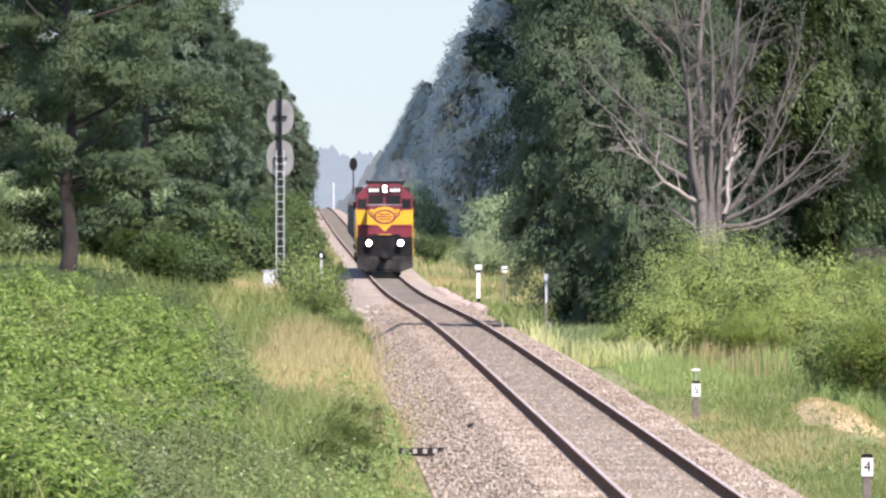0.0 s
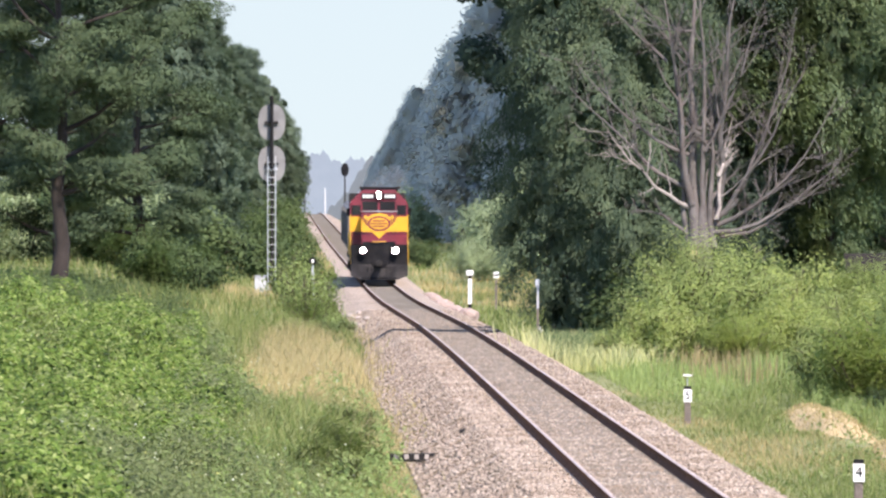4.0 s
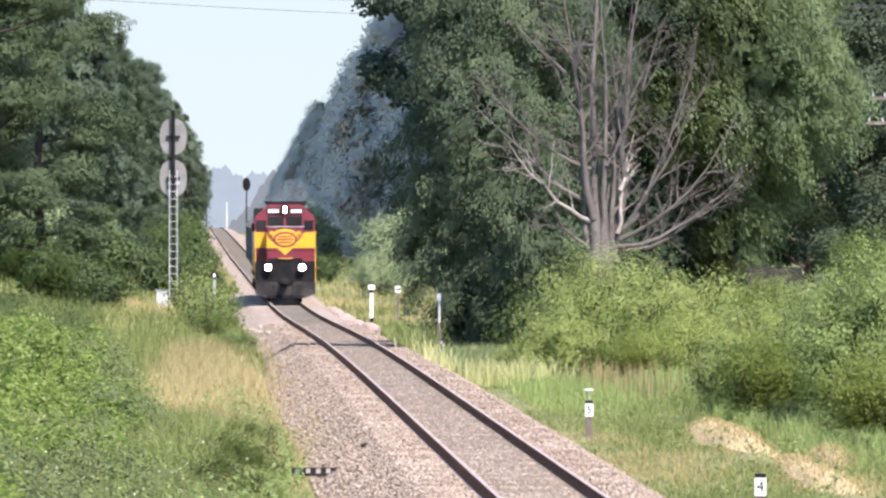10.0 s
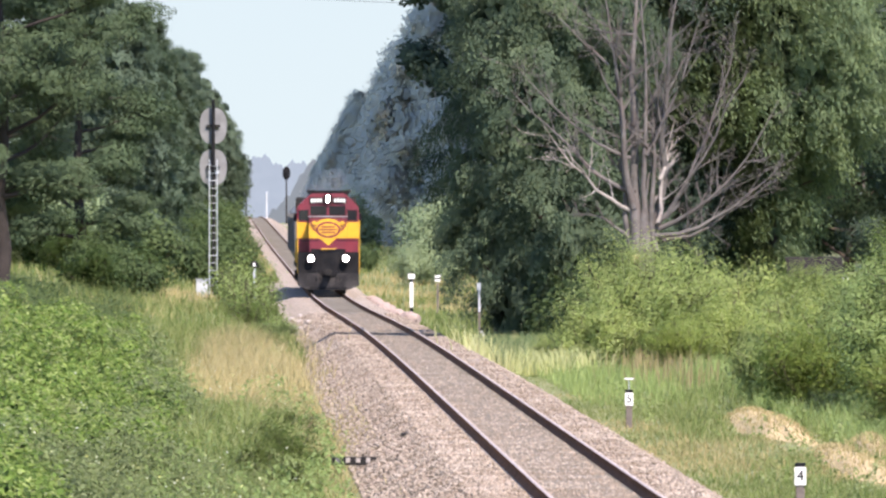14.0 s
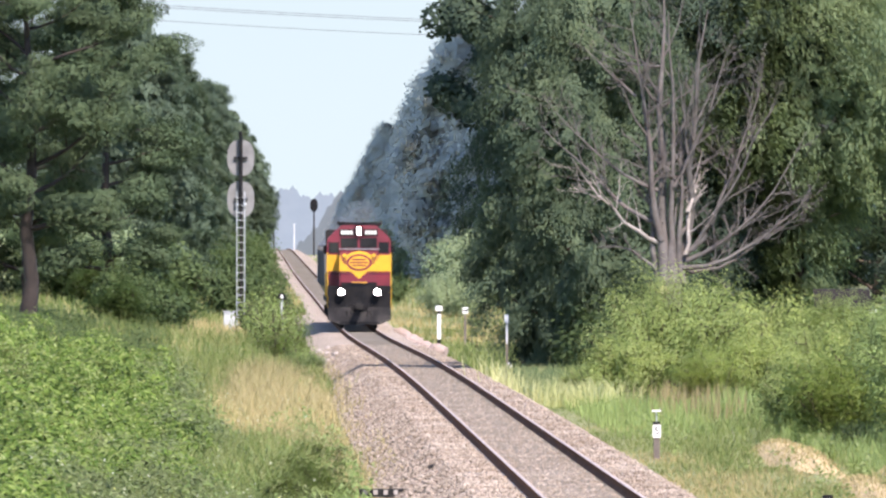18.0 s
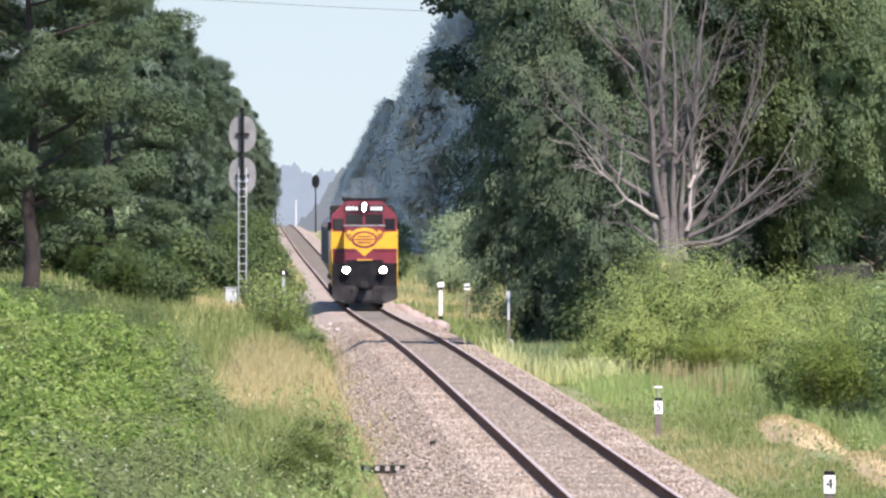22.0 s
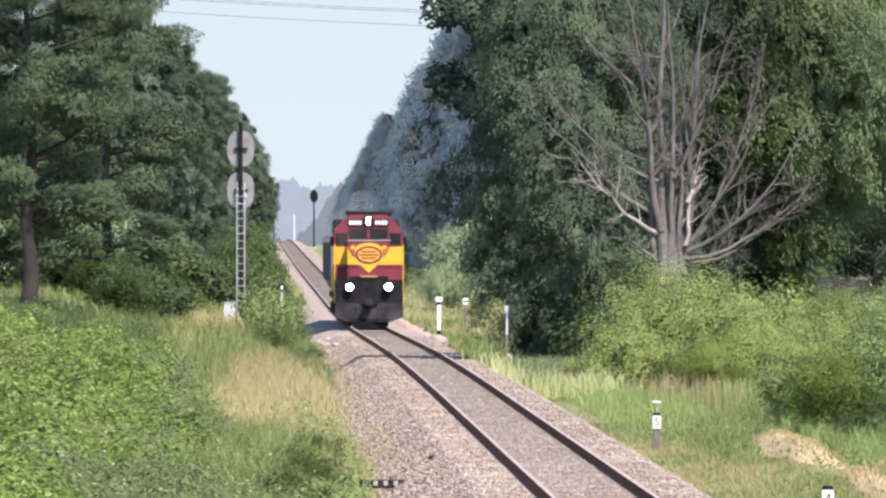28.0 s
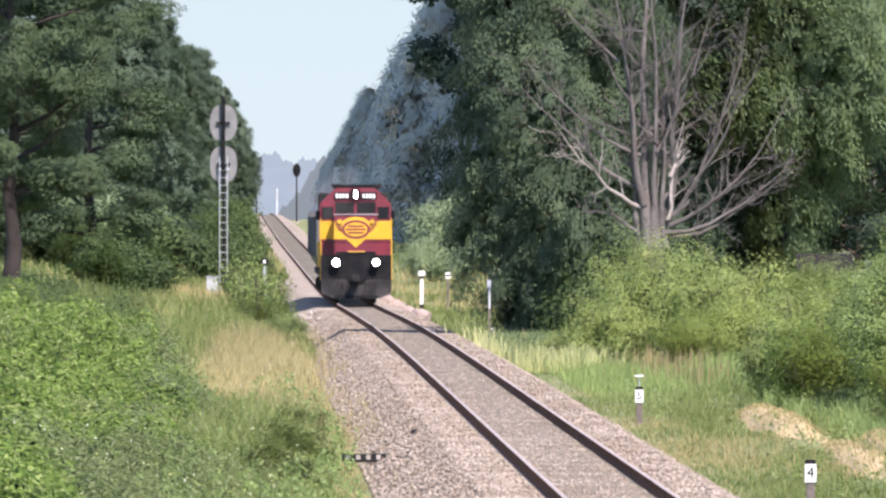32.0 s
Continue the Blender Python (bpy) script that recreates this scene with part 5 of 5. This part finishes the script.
p3 = post("marker_post", 8.08, 488, 2.7, 0.035, "pale blue-grey post half hidden in tall grass", [(-0.3, 1.45, POLE_WOOD), (1.452, 2.25, PALE_PAINT)])
part("plate", box(-0.08, 0.05, -0.1, -0.065, 2.15, 2.4, 0.01), PALE_PAINT, p3)
p4 = post("marker_post", 1.05, 640, 1.5, 0.05, "thin post with a small round marker disc", [(-0.3, 2.0, GALV)])
part("disc", prism([(0.16 * math.cos(a), 2.1 + 0.16 * math.sin(a)) for a in np.linspace(0, 6.283, 21)[:-1]], -0.1, -0.06), BLACK, p4, "black disc with a white mark")
part("mark", box(-0.05, 0.05, -0.112, -0.104, 2.02, 2.18), WHITE, p4)


def picket(x, y, digit, plate_z):
    """Short distance post with its figure."""
    g = float(land(x, y))
    top = thing("distance_post", Matrix.Translation((x, y, g)), f"short grey distance post with a white plate numbered {digit}" if digit else "short grey distance post in tall grass", "post", "distance posts")
    h = plate_z - g
    part("shaft", box(-0.07, 0.07, -0.06, 0.06, -0.3, h + 0.18, 0.015), POLE_WOOD, top)
    part("head", box(-0.085, 0.085, -0.066, 0.066, h + 0.145, h + 0.21, 0.01), BLACK, top, "black painted top")
    part("plate", box(-0.092, 0.092, -0.085, -0.062, h - 0.15, h + 0.14, 0.006), WHITE, top, "white number plate")
    if digit:
        cu = bpy.data.curves.new("numeral", "FONT")
        cu.body, cu.size, cu.align_x, cu.align_y, cu.extrude = digit, 0.25, "CENTER", "CENTER", 0.002
        cu.materials.append(BLACK)
        tob = new("numeral_source", cu)
        dg = bpy.context.evaluated_depsgraph_get()
        me = bpy.data.meshes.new_from_object(tob.evaluated_get(dg))
        bpy.data.objects.remove(tob)
        n = part("numeral", me, BLACK, top)
        n.matrix_basis = pose(0, -0.096, h, 90, 0, 0)
    return top


picket(9.1, 240.5, "4", EYE - 4.37)
p5 = picket(8.98, 339, "5", EYE - 4.43)
h5 = float(EYE - 4.43 - land(8.98, 339))
part("stake", rod((0, 0.1, -0.2), (0, 0.1, h5 + 0.42), 0.012), GALV, p5)
part("cap", box(-0.1, 0.1, 0.0, 0.2, h5 + 0.43, h5 + 0.47, 0.01), WHITE, p5, "small flat white cap on a thin stake")
picket(9.0, 539, "", EYE - 4.7)

# dark clods and a board lying on the ballast's foot
for x, y, w in [(2.5, 284, 0.58)]:
    g = float(land(x, y))
    t0 = thing("fallen_board", Matrix.Translation((x, y, g)), "dark board with pale blocks lying across the ballast's edge", "board")
    part("plank", box(-w, w, -0.1, 0.1, 0.1, 0.26, 0.01), STEEL_DARK, t0)
    for k in range(6):
        part("pale_block", box(-0.5 + k * 0.19, -0.42 + k * 0.19, -0.13, -0.102, 0.15, 0.24), CONCRETE, t0)


def rock(name, x, y, r, mat, label, seed):
    rr = np.random.default_rng(seed)
    bm = bmesh.new()
    bmesh.ops.create_icosphere(bm, subdivisions=2, radius=r)
    for v in bm.verts:
        v.co *= 1 + 0.25 * noise.noise(v.co * (1.6 / r) + Vector((seed, 0, 0)))
        v.co.z *= 0.7
    me = bpy.data.meshes.new(name)
    bm.to_mesh(me)
    bm.free()
    me.materials.append(mat)
    ob = new(name, me)
    ob.location = (x, y, float(land(x, y)) + r * 0.3)
    return tagged(ob, label, "stone")


rock("dark_clod", 3.38, 290, 0.11, STEEL_DARK, "dark lump lying on the ballast slope", 3)
rock("dark_clod", 3.06, 338, 0.08, STEEL_DARK, "dark lump lying on the ballast slope", 4)

rngr = np.random.default_rng(15)
for k in range(16):
    y = rngr.uniform(560, 625)
    rock("pale_stone", float(tx(y)) - rngr.uniform(2.0, 3.0), y, rngr.uniform(0.07, 0.15), CONCRETE, "pale broken stone lying at the ballast's edge", 20 + k)
# broken concrete blocks along the right edge by the marker post
rngs = np.random.default_rng(8)
for k in range(28):
    y = 606 + k * 5.0
    ob = rock("concrete_block", float(tx(y)) + 2.2 + rngs.uniform(-0.15, 0.35), y, rngs.uniform(0.18, 0.46), BLOCK, "rough pinkish broken concrete block beside the track", 60 + k)
    ob["group"] = "blocks beside the track"


def utility_pole(x, y, H, arms, label="wooden utility pole with crossarms and insulators"):
    g = float(land(x, y))
    top = thing("utility_pole", Matrix.Translation((x, y, g)), label, "utility pole")
    part("shaft", rod((0, 0, -0.4), (0, 0, H), 0.16, 0.11, 12), POLE_WOOD, top)
    for z, w in arms:
        a = part("crossarm", box(-w, w, -0.2, -0.08, z - 0.07, z + 0.07, 0.01), POLE_WOOD, top)
        for s in (-0.9, -0.5, 0.5, 0.9):
            part("insulator", rod((s * w, -0.14, z + 0.072), (s * w, -0.14, z + 0.25), 0.045, 0.03, 8), PALE_PAINT, a)
    return top


utility_pole(31.4, 667, 9.2, [(9.0, 1.3), (7.9, 1.5)])
utility_pole(37.4, 890, 8.0, [(7.8, 1.2)])
utility_pole(16.7, 1480, 7.6, [(7.4, 1.4), (6.8, 1.4)])
utility_pole(20.2, 1610, 8.4, [(8.2, 1.4), (7.6, 1.4)])
utility_pole(17.0, 1700, 8.0, [(7.8, 1.4)])


# wires across the line between two poles behind the woods
def wire(a, b, sag, name="overhead_wire"):
    a, b = np.array(a), np.array(b)
    t = np.linspace(0, 1, 40)[:, None]
    P = a + (b - a) * t
    P[:, 2] -= sag * 4 * (t * (1 - t))[:, 0]
    V, F = tube(P, np.full(40, 0.014), 6)
    return tagged(new(name, np_mesh(name, V, F, WIRE, smooth=True)), "thin dark grey overhead wire crossing above the line", "cable", "overhead wires")


for dz, dy in [(0.0, 0.0), (0.12, 1.4), (-0.62, 0.6)]:
    wire((-33, 720 + dy, 17.8 + dz), (46, 700 + dy, 14.1 + dz), 1.7)
utility_pole(-33, 720.7, 17.8 - float(land(-33, 720.7)) + 0.2, [(17.4 - float(land(-33, 720.7)), 1.6)])
utility_pole(46, 700.7, 14.1 - float(land(46, 700.7)) + 0.2, [(13.8 - float(land(46, 700.7)), 1.6)])

# low shed behind the bushes
x, y = 18.55, 478.0
g = float(land(x, y))
sh = thing("shed", Matrix.Translation((x, y, g)), "low weathered wooden shed with a sloping brown-grey roof among bushes", "shed")
for k in range(7):
    part("board", box(-0.8 + k * 0.23, -0.585 + k * 0.23, -0.9, -0.86, -0.2, 2.06), SHED, sh)
part("wall", box(-0.8, 0.81, -0.855, 0.9, -0.2, 2.05), SHED, sh)
bm = bmesh.new()
for z in (0.0, 0.07):
    for vx, vy, vz in ((-0.9, -1.15, 2.1), (0.9, -1.15, 2.1), (0.9, 1.1, 2.7), (-0.9, 1.1, 2.7)):
        bm.verts.new((vx, vy, vz + z))
vs = list(bm.verts)
for f in ((3, 2, 1, 0), (4, 5, 6, 7), (0, 1, 5, 4), (1, 2, 6, 5), (2, 3, 7, 6), (3, 0, 4, 7)):
    bm.faces.new([vs[q] for q in f])
part("roof", bm, SHED_ROOF, sh, "sloping brown-grey sheet roof")
part("gutter_end", rod((0.8, -1.22, 2.06), (1.02, -1.22, 2.06), 0.06, sides=8), WHITE, sh, "pale gutter end")


# ---------------------------------------------------------------- the train
def wheelset(parent, y, r=0.5):
    w = part("wheelset", rod((-0.9, 0, 0), (0.9, 0, 0), 0.09, sides=12), STEEL_DARK, parent)
    w.location = (0, y, r)
    for sx in (-0.8, 0.8):
        d = rod((sx - 0.07, 0, 0), (sx + 0.07, 0, 0), r, sides=28)
        rod((sx - 0.09, 0, 0), (sx - 0.06 if sx < 0 else sx + 0.09, 0, 0), 0.18, sides=12, bm=d)
        part("wheel", d, STEEL_DARK, w)
    return w


def truck(parent, yc, axles, r):
    sets = []
    for a in axles:
        sets.append(wheelset(parent, yc + a, r))
    L = max(axles) + 0.75
    for sx in (-1.1, 1.1):
        part("side_frame", box(sx - 0.09, sx + 0.09, yc - L, yc + L, 0.42, 0.85, 0.05), STEEL_DARK, parent)
        for a in axles:
            part("axle_box", box(sx - 0.16, sx + 0.16, yc + a - 0.2, yc + a + 0.2, 0.3, 0.78, 0.04), STEEL_DARK, parent)
    part("bolster", box(-1.0, 1.0, yc - 0.3, yc + 0.3, 0.55, 0.95, 0.04), STEEL_DARK, parent)
    return sets


def locomotive():
    top = thing("diesel_locomotive", Matrix(), "maroon and yellow diesel locomotive with lit headlamps on the track", "locomotive")
    sets = truck(top, 4.2, (-2.0, 0, 2.0), 0.52) + truck(top, 16.2, (-2.0, 0, 2.0), 0.52)
    P = lambda name, bm, mat, label="": part(name, bm, mat, top, label)
    P("underframe", box(-1.45, 1.45, 0.55, 20.2, 1.25, 1.58, 0.03), BLACK)
    P("fuel_tank", box(-1.3, 1.3, 7.9, 12.5, 0.45, 1.24, 0.12), BLACK)
    P("end_plate", box(-1.5, 1.5, 0.42, 0.54, 0.55, 2.05, 0.02), BLACK, "black front end plate")
    # plough: a folded blade with a lifted middle
    P("plough", prism([(-1.5, 1.02), (-1.5, 0.42), (-0.95, 0.2), (0.95, 0.2), (1.5, 0.42), (1.5, 1.02), (0.45, 1.02), (0.3, 0.8), (-0.3, 0.8), (-0.45, 1.02)], 0.1, 0.4, 0.015), PLOUGH_GREY, "dusty grey snow plough")
    P("plough_lip", box(-0.92, 0.92, 0.06, 0.098, 0.2, 0.34), BLACK)
    cpl = P("coupler", box(-0.16, 0.16, -0.35, 0.4, 0.92, 1.2, 0.04), STEEL_DARK, "steel coupler")
    part("knuckle", box(-0.2, 0.13, -0.55, -0.352, 0.88, 1.24, 0.06), STEEL_DARK, cpl)
    for sx in (-0.42, 0.42, -0.62, 0.62):
        P("brake_hose", rod((sx, 0.3, 1.15), (sx * 0.92, 0.02, 0.7), 0.03, sides=8), BLACK)
    P("lift_bar", rod((-0.36, 0.3, 2.2), (0.36, 0.3, 2.2), 0.025, sides=8), YELLOW, "yellow lift bar")
    # steps at the corners
    for sx in (-1, 1):
        for z in (0.5, 0.85, 1.2):
            P("step", box(sx * 1.5 - 0.28 if sx > 0 else -1.5, 1.5 if sx > 0 else -1.5 + 0.28, 0.56, 0.95, z, z + 0.04), STEEL_DARK)
        P("corner_post", rod((sx * 1.5, 0.5, 1.0), (sx * 1.5, 0.5, 3.62), 0.026, sides=8), YELLOW, "yellow handrail post")
        P("handrail", rod((sx * 1.5, 0.5, 2.6), (sx * 1.5, 3.3, 2.6), 0.02, sides=8), YELLOW)
        P("side_rail", rod((sx * 1.5, 5.9, 2.6), (sx * 1.5, 19.8, 2.6), 0.02, sides=8), YELLOW)
        for k in range(8):
            P("stanchion", rod((sx * 1.5, 6 + k * 1.95, 1.5), (sx * 1.5, 6 + k * 1.95, 2.62), 0.02, sides=8), YELLOW)
        P("front_rail", rod((sx * 0.45, 0.45, 2.6), (sx * 1.5, 0.5, 2.6), 0.02, sides=8), BLACK)
    # nose
    P("nose", box(-0.93, 0.93, 1.6, 3.45, 1.55, 3.76, 0.06), MAROON)
    P("nose_front_dark", box(-0.85, 0.85, 1.575, 1.598, 1.6, 2.2), BLACK, "black lower nose panel")
    band = prism([(-0.94, 2.72), (-0.4, 2.72), (0.0, 2.36), (0.4, 2.72), (0.94, 2.72), (0.94, 3.48), (0.55, 3.5), (0.35, 3.63), (0, 3.69), (-0.35, 3.63), (-0.55, 3.5), (-0.94, 3.48)], 1.572, 1.598)
    b = P("nose_band", band, YELLOW, "yellow band drawn to a point at the middle")
    ring = [(0.6 * math.cos(a), 3.14 + 0.4 * math.sin(a)) for a in np.linspace(0, 2 * math.pi, 33)[:-1]]
    part("emblem_ground", prism(ring, 1.562, 1.57), MAROON, b, "maroon oval badge")
    inner = [(0.49 * math.cos(a), 3.14 + 0.3 * math.sin(a)) for a in np.linspace(0, 2 * math.pi, 33)[:-1]]
    part("emblem_field", prism(inner, 1.554, 1.56), YELLOW, b)
    for z, w in ((3.28, 0.33), (3.14, 0.44), (3.0, 0.33)):
        part("emblem_bar", box(-w, w, 1.545, 1.552, z - 0.036, z + 0.036), MAROON, b)
    for sx in (-1, 1):
        for k, (l, z) in enumerate(((0.3, 3.36), (0.27, 3.26), (0.22, 3.16), (0.14, 3.06))):
            part("wing_bar", prism([(sx * 0.6, z - 0.026), (sx * (0.62 + l), z + 0.075), (sx * (0.62 + l), z + 0.125), (sx * 0.6, z + 0.026)], 1.556, 1.57), MAROON, b)
        part("marker_lamp", rod((sx * 0.7, 1.5, 3.48), (sx * 0.7, 1.56, 3.48), 0.09, sides=14), YELLOW, b, "unlit round marker lamp")
    P("nose_ledge", box(-0.97, 0.97, 1.56, 1.7, 3.765, 3.8, 0.01), PALE_PAINT, "pale edge over the nose")
    # cab with sloping roof corners
    arc = [(1.52, 4.16), (1.46, 4.3), (0.92, 4.84), (0.78, 4.91), (-0.78, 4.91), (-0.92, 4.84), (-1.46, 4.3), (-1.52, 4.16)]
    P("cab", prism([(-1.52, 1.55), (1.52, 1.55)] + arc, 3.46, 5.75, 0.02), MAROON, "maroon cab with sloping roof corners")
    for sx in (-1, 1):
        lo, hi = sorted((sx * 0.96, sx * 1.525))
        P("cab_band", box(lo, hi, 3.435, 3.457, 2.72, 3.5), YELLOW)
        P("cab_side_band", box(sx * 1.53 - 0.006, sx * 1.53 + 0.006, 3.44, 5.75, 2.72, 3.5), YELLOW)
        lo, hi = sorted((sx * 1.0, sx * 1.38))
        w = P("window", box(lo, hi, 3.425, 3.452, 3.6, 4.1, 0.01), GLASS)
        for e in (lo - 0.03, hi + 0.03):
            part("window_frame", box(e - 0.025, e + 0.025, 3.42, 3.45, 3.57, 4.13), BLACK, w)
        lo, hi = sorted((sx * 0.06, sx * 0.86))
        w = P("windscreen", box(lo, hi, 3.425, 3.452, 3.84, 4.3, 0.01), GLASS)
        part("wiper", rod(((lo + hi) / 2, 3.41, 3.86), ((lo + hi) / 2 + 0.25, 3.41, 4.2), 0.012, sides=6), BLACK, w)
        lo, hi = sorted((sx * 0.24, sx * 0.9))
        nb = P("number_board", box(lo, hi, 3.38, 3.452, 4.42, 4.72, 0.01), GLASS, "dark number board with pale bars")
        for k in range(4):
            c = lo + (hi - lo) * (0.17 + 0.22 * k)
            part("bar", box(c - 0.05, c + 0.05, 3.37, 3.378, 4.48, 4.66), WHITE, nb)
        ws = P("side_window", box(sx * 1.53 - 0.006, sx * 1.53 + 0.006, 3.9, 5.2, 3.6, 4.15), GLASS)
        P("mirror", box(sx * 1.6 - 0.08, sx * 1.6 + 0.08, 3.75, 3.79, 3.55, 3.95, 0.01), BLACK)
        dl = P("ditch_lamp", rod((sx * 0.85, 0.12, 1.74), (sx * 0.85, 0.42, 1.74), 0.2, sides=20), BLACK)
        part("lens", rod((sx * 0.85, 0.09, 1.74), (sx * 0.85, 0.118, 1.74), 0.14, sides=20), LAMP_WHITE, dl, "glowing white lens")
    hl = P("headlamp", box(-0.2, 0.2, 3.3, 3.452, 4.4, 4.86, 0.03), BLACK)
    for z in (4.73, 4.55):
        part("lens", rod((0, 3.28, z), (0, 3.298, z), 0.075, sides=18), LAMP_WHITE, hl, "glowing white lens")
    # roof gear
    P("roof_box", box(-0.95, 1.05, 3.8, 5.3, 4.84, 5.06, 0.05), BLACK, "dark flat roof box")
    for sx in (-0.95, -0.72, 1.05):
        h = P("horn", rod((sx, 4.3, 4.98), (sx, 4.0, 5.02), 0.04, 0.09, 10), STEEL_DARK)
    # long hood
    P("long_hood", box(-0.95, 0.95, 5.77, 19.3, 1.55, 4.62, 0.08), MAROON)
    P("hood_band", box(-0.957, 0.957, 5.8, 19.2, 2.72, 3.4), YELLOW)
    for k in range(10):
        for sx in (-1, 1):
            P("hood_door", box(sx * 0.968 - 0.008, sx * 0.968 + 0.008, 6.1 + k * 1.05, 7.0 + k * 1.05, 1.75, 2.68, 0.004), BLACK)
    P("radiator_wing", box(-1.5, 1.5, 15.6, 19.2, 3.95, 4.72, 0.06), STEEL_DARK)
    P("exhaust_stack", box(-0.3, 0.3, 10.4, 11.2, 4.63, 4.86, 0.03), BLACK)
    for y in (13.2, 14.4):
        P("roof_fan", rod((0, y, 4.62), (0, y, 4.74), 0.55, sides=20), STEEL_DARK)
    P("air_filter_box", box(-1.3, -0.96, 5.78, 8.6, 3.5, 4.45, 0.04), PALE_PAINT, "pale filter housing")
    P("walkway", box(-1.5, 1.5, 0.56, 20.2, 1.585, 1.62), STEEL_DARK)
    return top, sets


def wagon():
    top = thing("hopper_wagon", Matrix(), "grey covered hopper wagon coupled behind the locomotive", "wagon", "wagons of the train")
    sets = truck(top, 2.4, (-0.92, 0.92), 0.475) + truck(top, 10.4, (-0.92, 0.92), 0.475)
    part("underframe", box(-1.3, 1.3, 0.3, 12.5, 1.0, 1.3, 0.03), STEEL_DARK, top)
    body = prism([(-1.2, 1.31), (1.2, 1.31), (1.55, 1.9), (1.55, 3.9), (0.9, 4.55), (-0.9, 4.55), (-1.55, 3.9), (-1.55, 1.9)], 0.5, 12.3, 0.03)
    part("body", body, GREY_PAINT, top)
    part("roof_sheet", prism([(-0.92, 4.556), (0.92, 4.556), (0.6, 4.66), (-0.6, 4.66)], 0.5, 12.3, 0.01), PALE_PAINT, top, "pale roof sheet")
    for sx in (-1, 1):
        for k in range(9):
            part("rib", box(sx * 1.59 - 0.035, sx * 1.59 + 0.035, 0.7 + k * 1.4, 0.82 + k * 1.4, 1.95, 3.85), GREY_PAINT, top)
        part("end_ladder", box(sx * 1.2 - 0.03, sx * 1.2 + 0.03, 0.42, 0.49, 1.4, 4.2), PALE_PAINT, top)
        part("ladder_stile", box(sx * 0.85 - 0.03, sx * 0.85 + 0.03, 0.42, 0.49, 1.4, 4.5), PALE_PAINT, top)
    for k in range(4):
        part("hatch", rod((0, 1.8 + k * 3, 4.66), (0, 1.8 + k * 3, 4.74), 0.35, sides=16), PALE_PAINT, top)
    for y in (0.3, 12.5):
        part("coupler", box(-0.14, 0.14, y - 0.45, y + 0.45, 0.9, 1.18, 0.03), STEEL_DARK, top)
    return top, sets


LOCO, loco_sets = locomotive()
first_wagon, first_sets = wagon()
CARS = [(first_wagon, 21.0)]
for k in range(1, 4):
    CARS.append((copy_thing(first_wagon, Matrix()), 21.0 + 13.9 * k))


# the train's front along the line
def front(t):
    return 810.0 - 5.28 * t


def car_pose(y, length):
    a, b = Vector((tx(y + 1), y + 1, tz(y + 1))), Vector((tx(y + length), y + length, tz(y + length)))
    d = (b - a).normalized()
    yaw, pitch = math.degrees(math.atan2(-d.x, d.y)), math.degrees(math.asin(d.z))
    return pose(float(tx(y + 1)), y, float(tz(y + 1)) + 0.002, pitch, 0, yaw)


def motions():
    times = [k * 2.0 for k in range(17)]
    walk(LOCO, [(t, car_pose(front(t), 18)) for t in times])
    for c, back in CARS:
        walk(c, [(t, car_pose(front(t) + back, 11)) for t in times])
    wagon_sets = [w for c, _ in CARS for w in c.children if w.name.startswith("wheelset")]
    for sets, r in ((loco_sets, 0.52), (wagon_sets, 0.475)):
        turn = math.degrees(5.28 * 0.13 / r)
        for w in sets:
            x, y, z = w.location
            walk(w, [(min(k * 0.13, 32.0), pose(x, y, z, turn * k)) for k in range(247)])


motions()
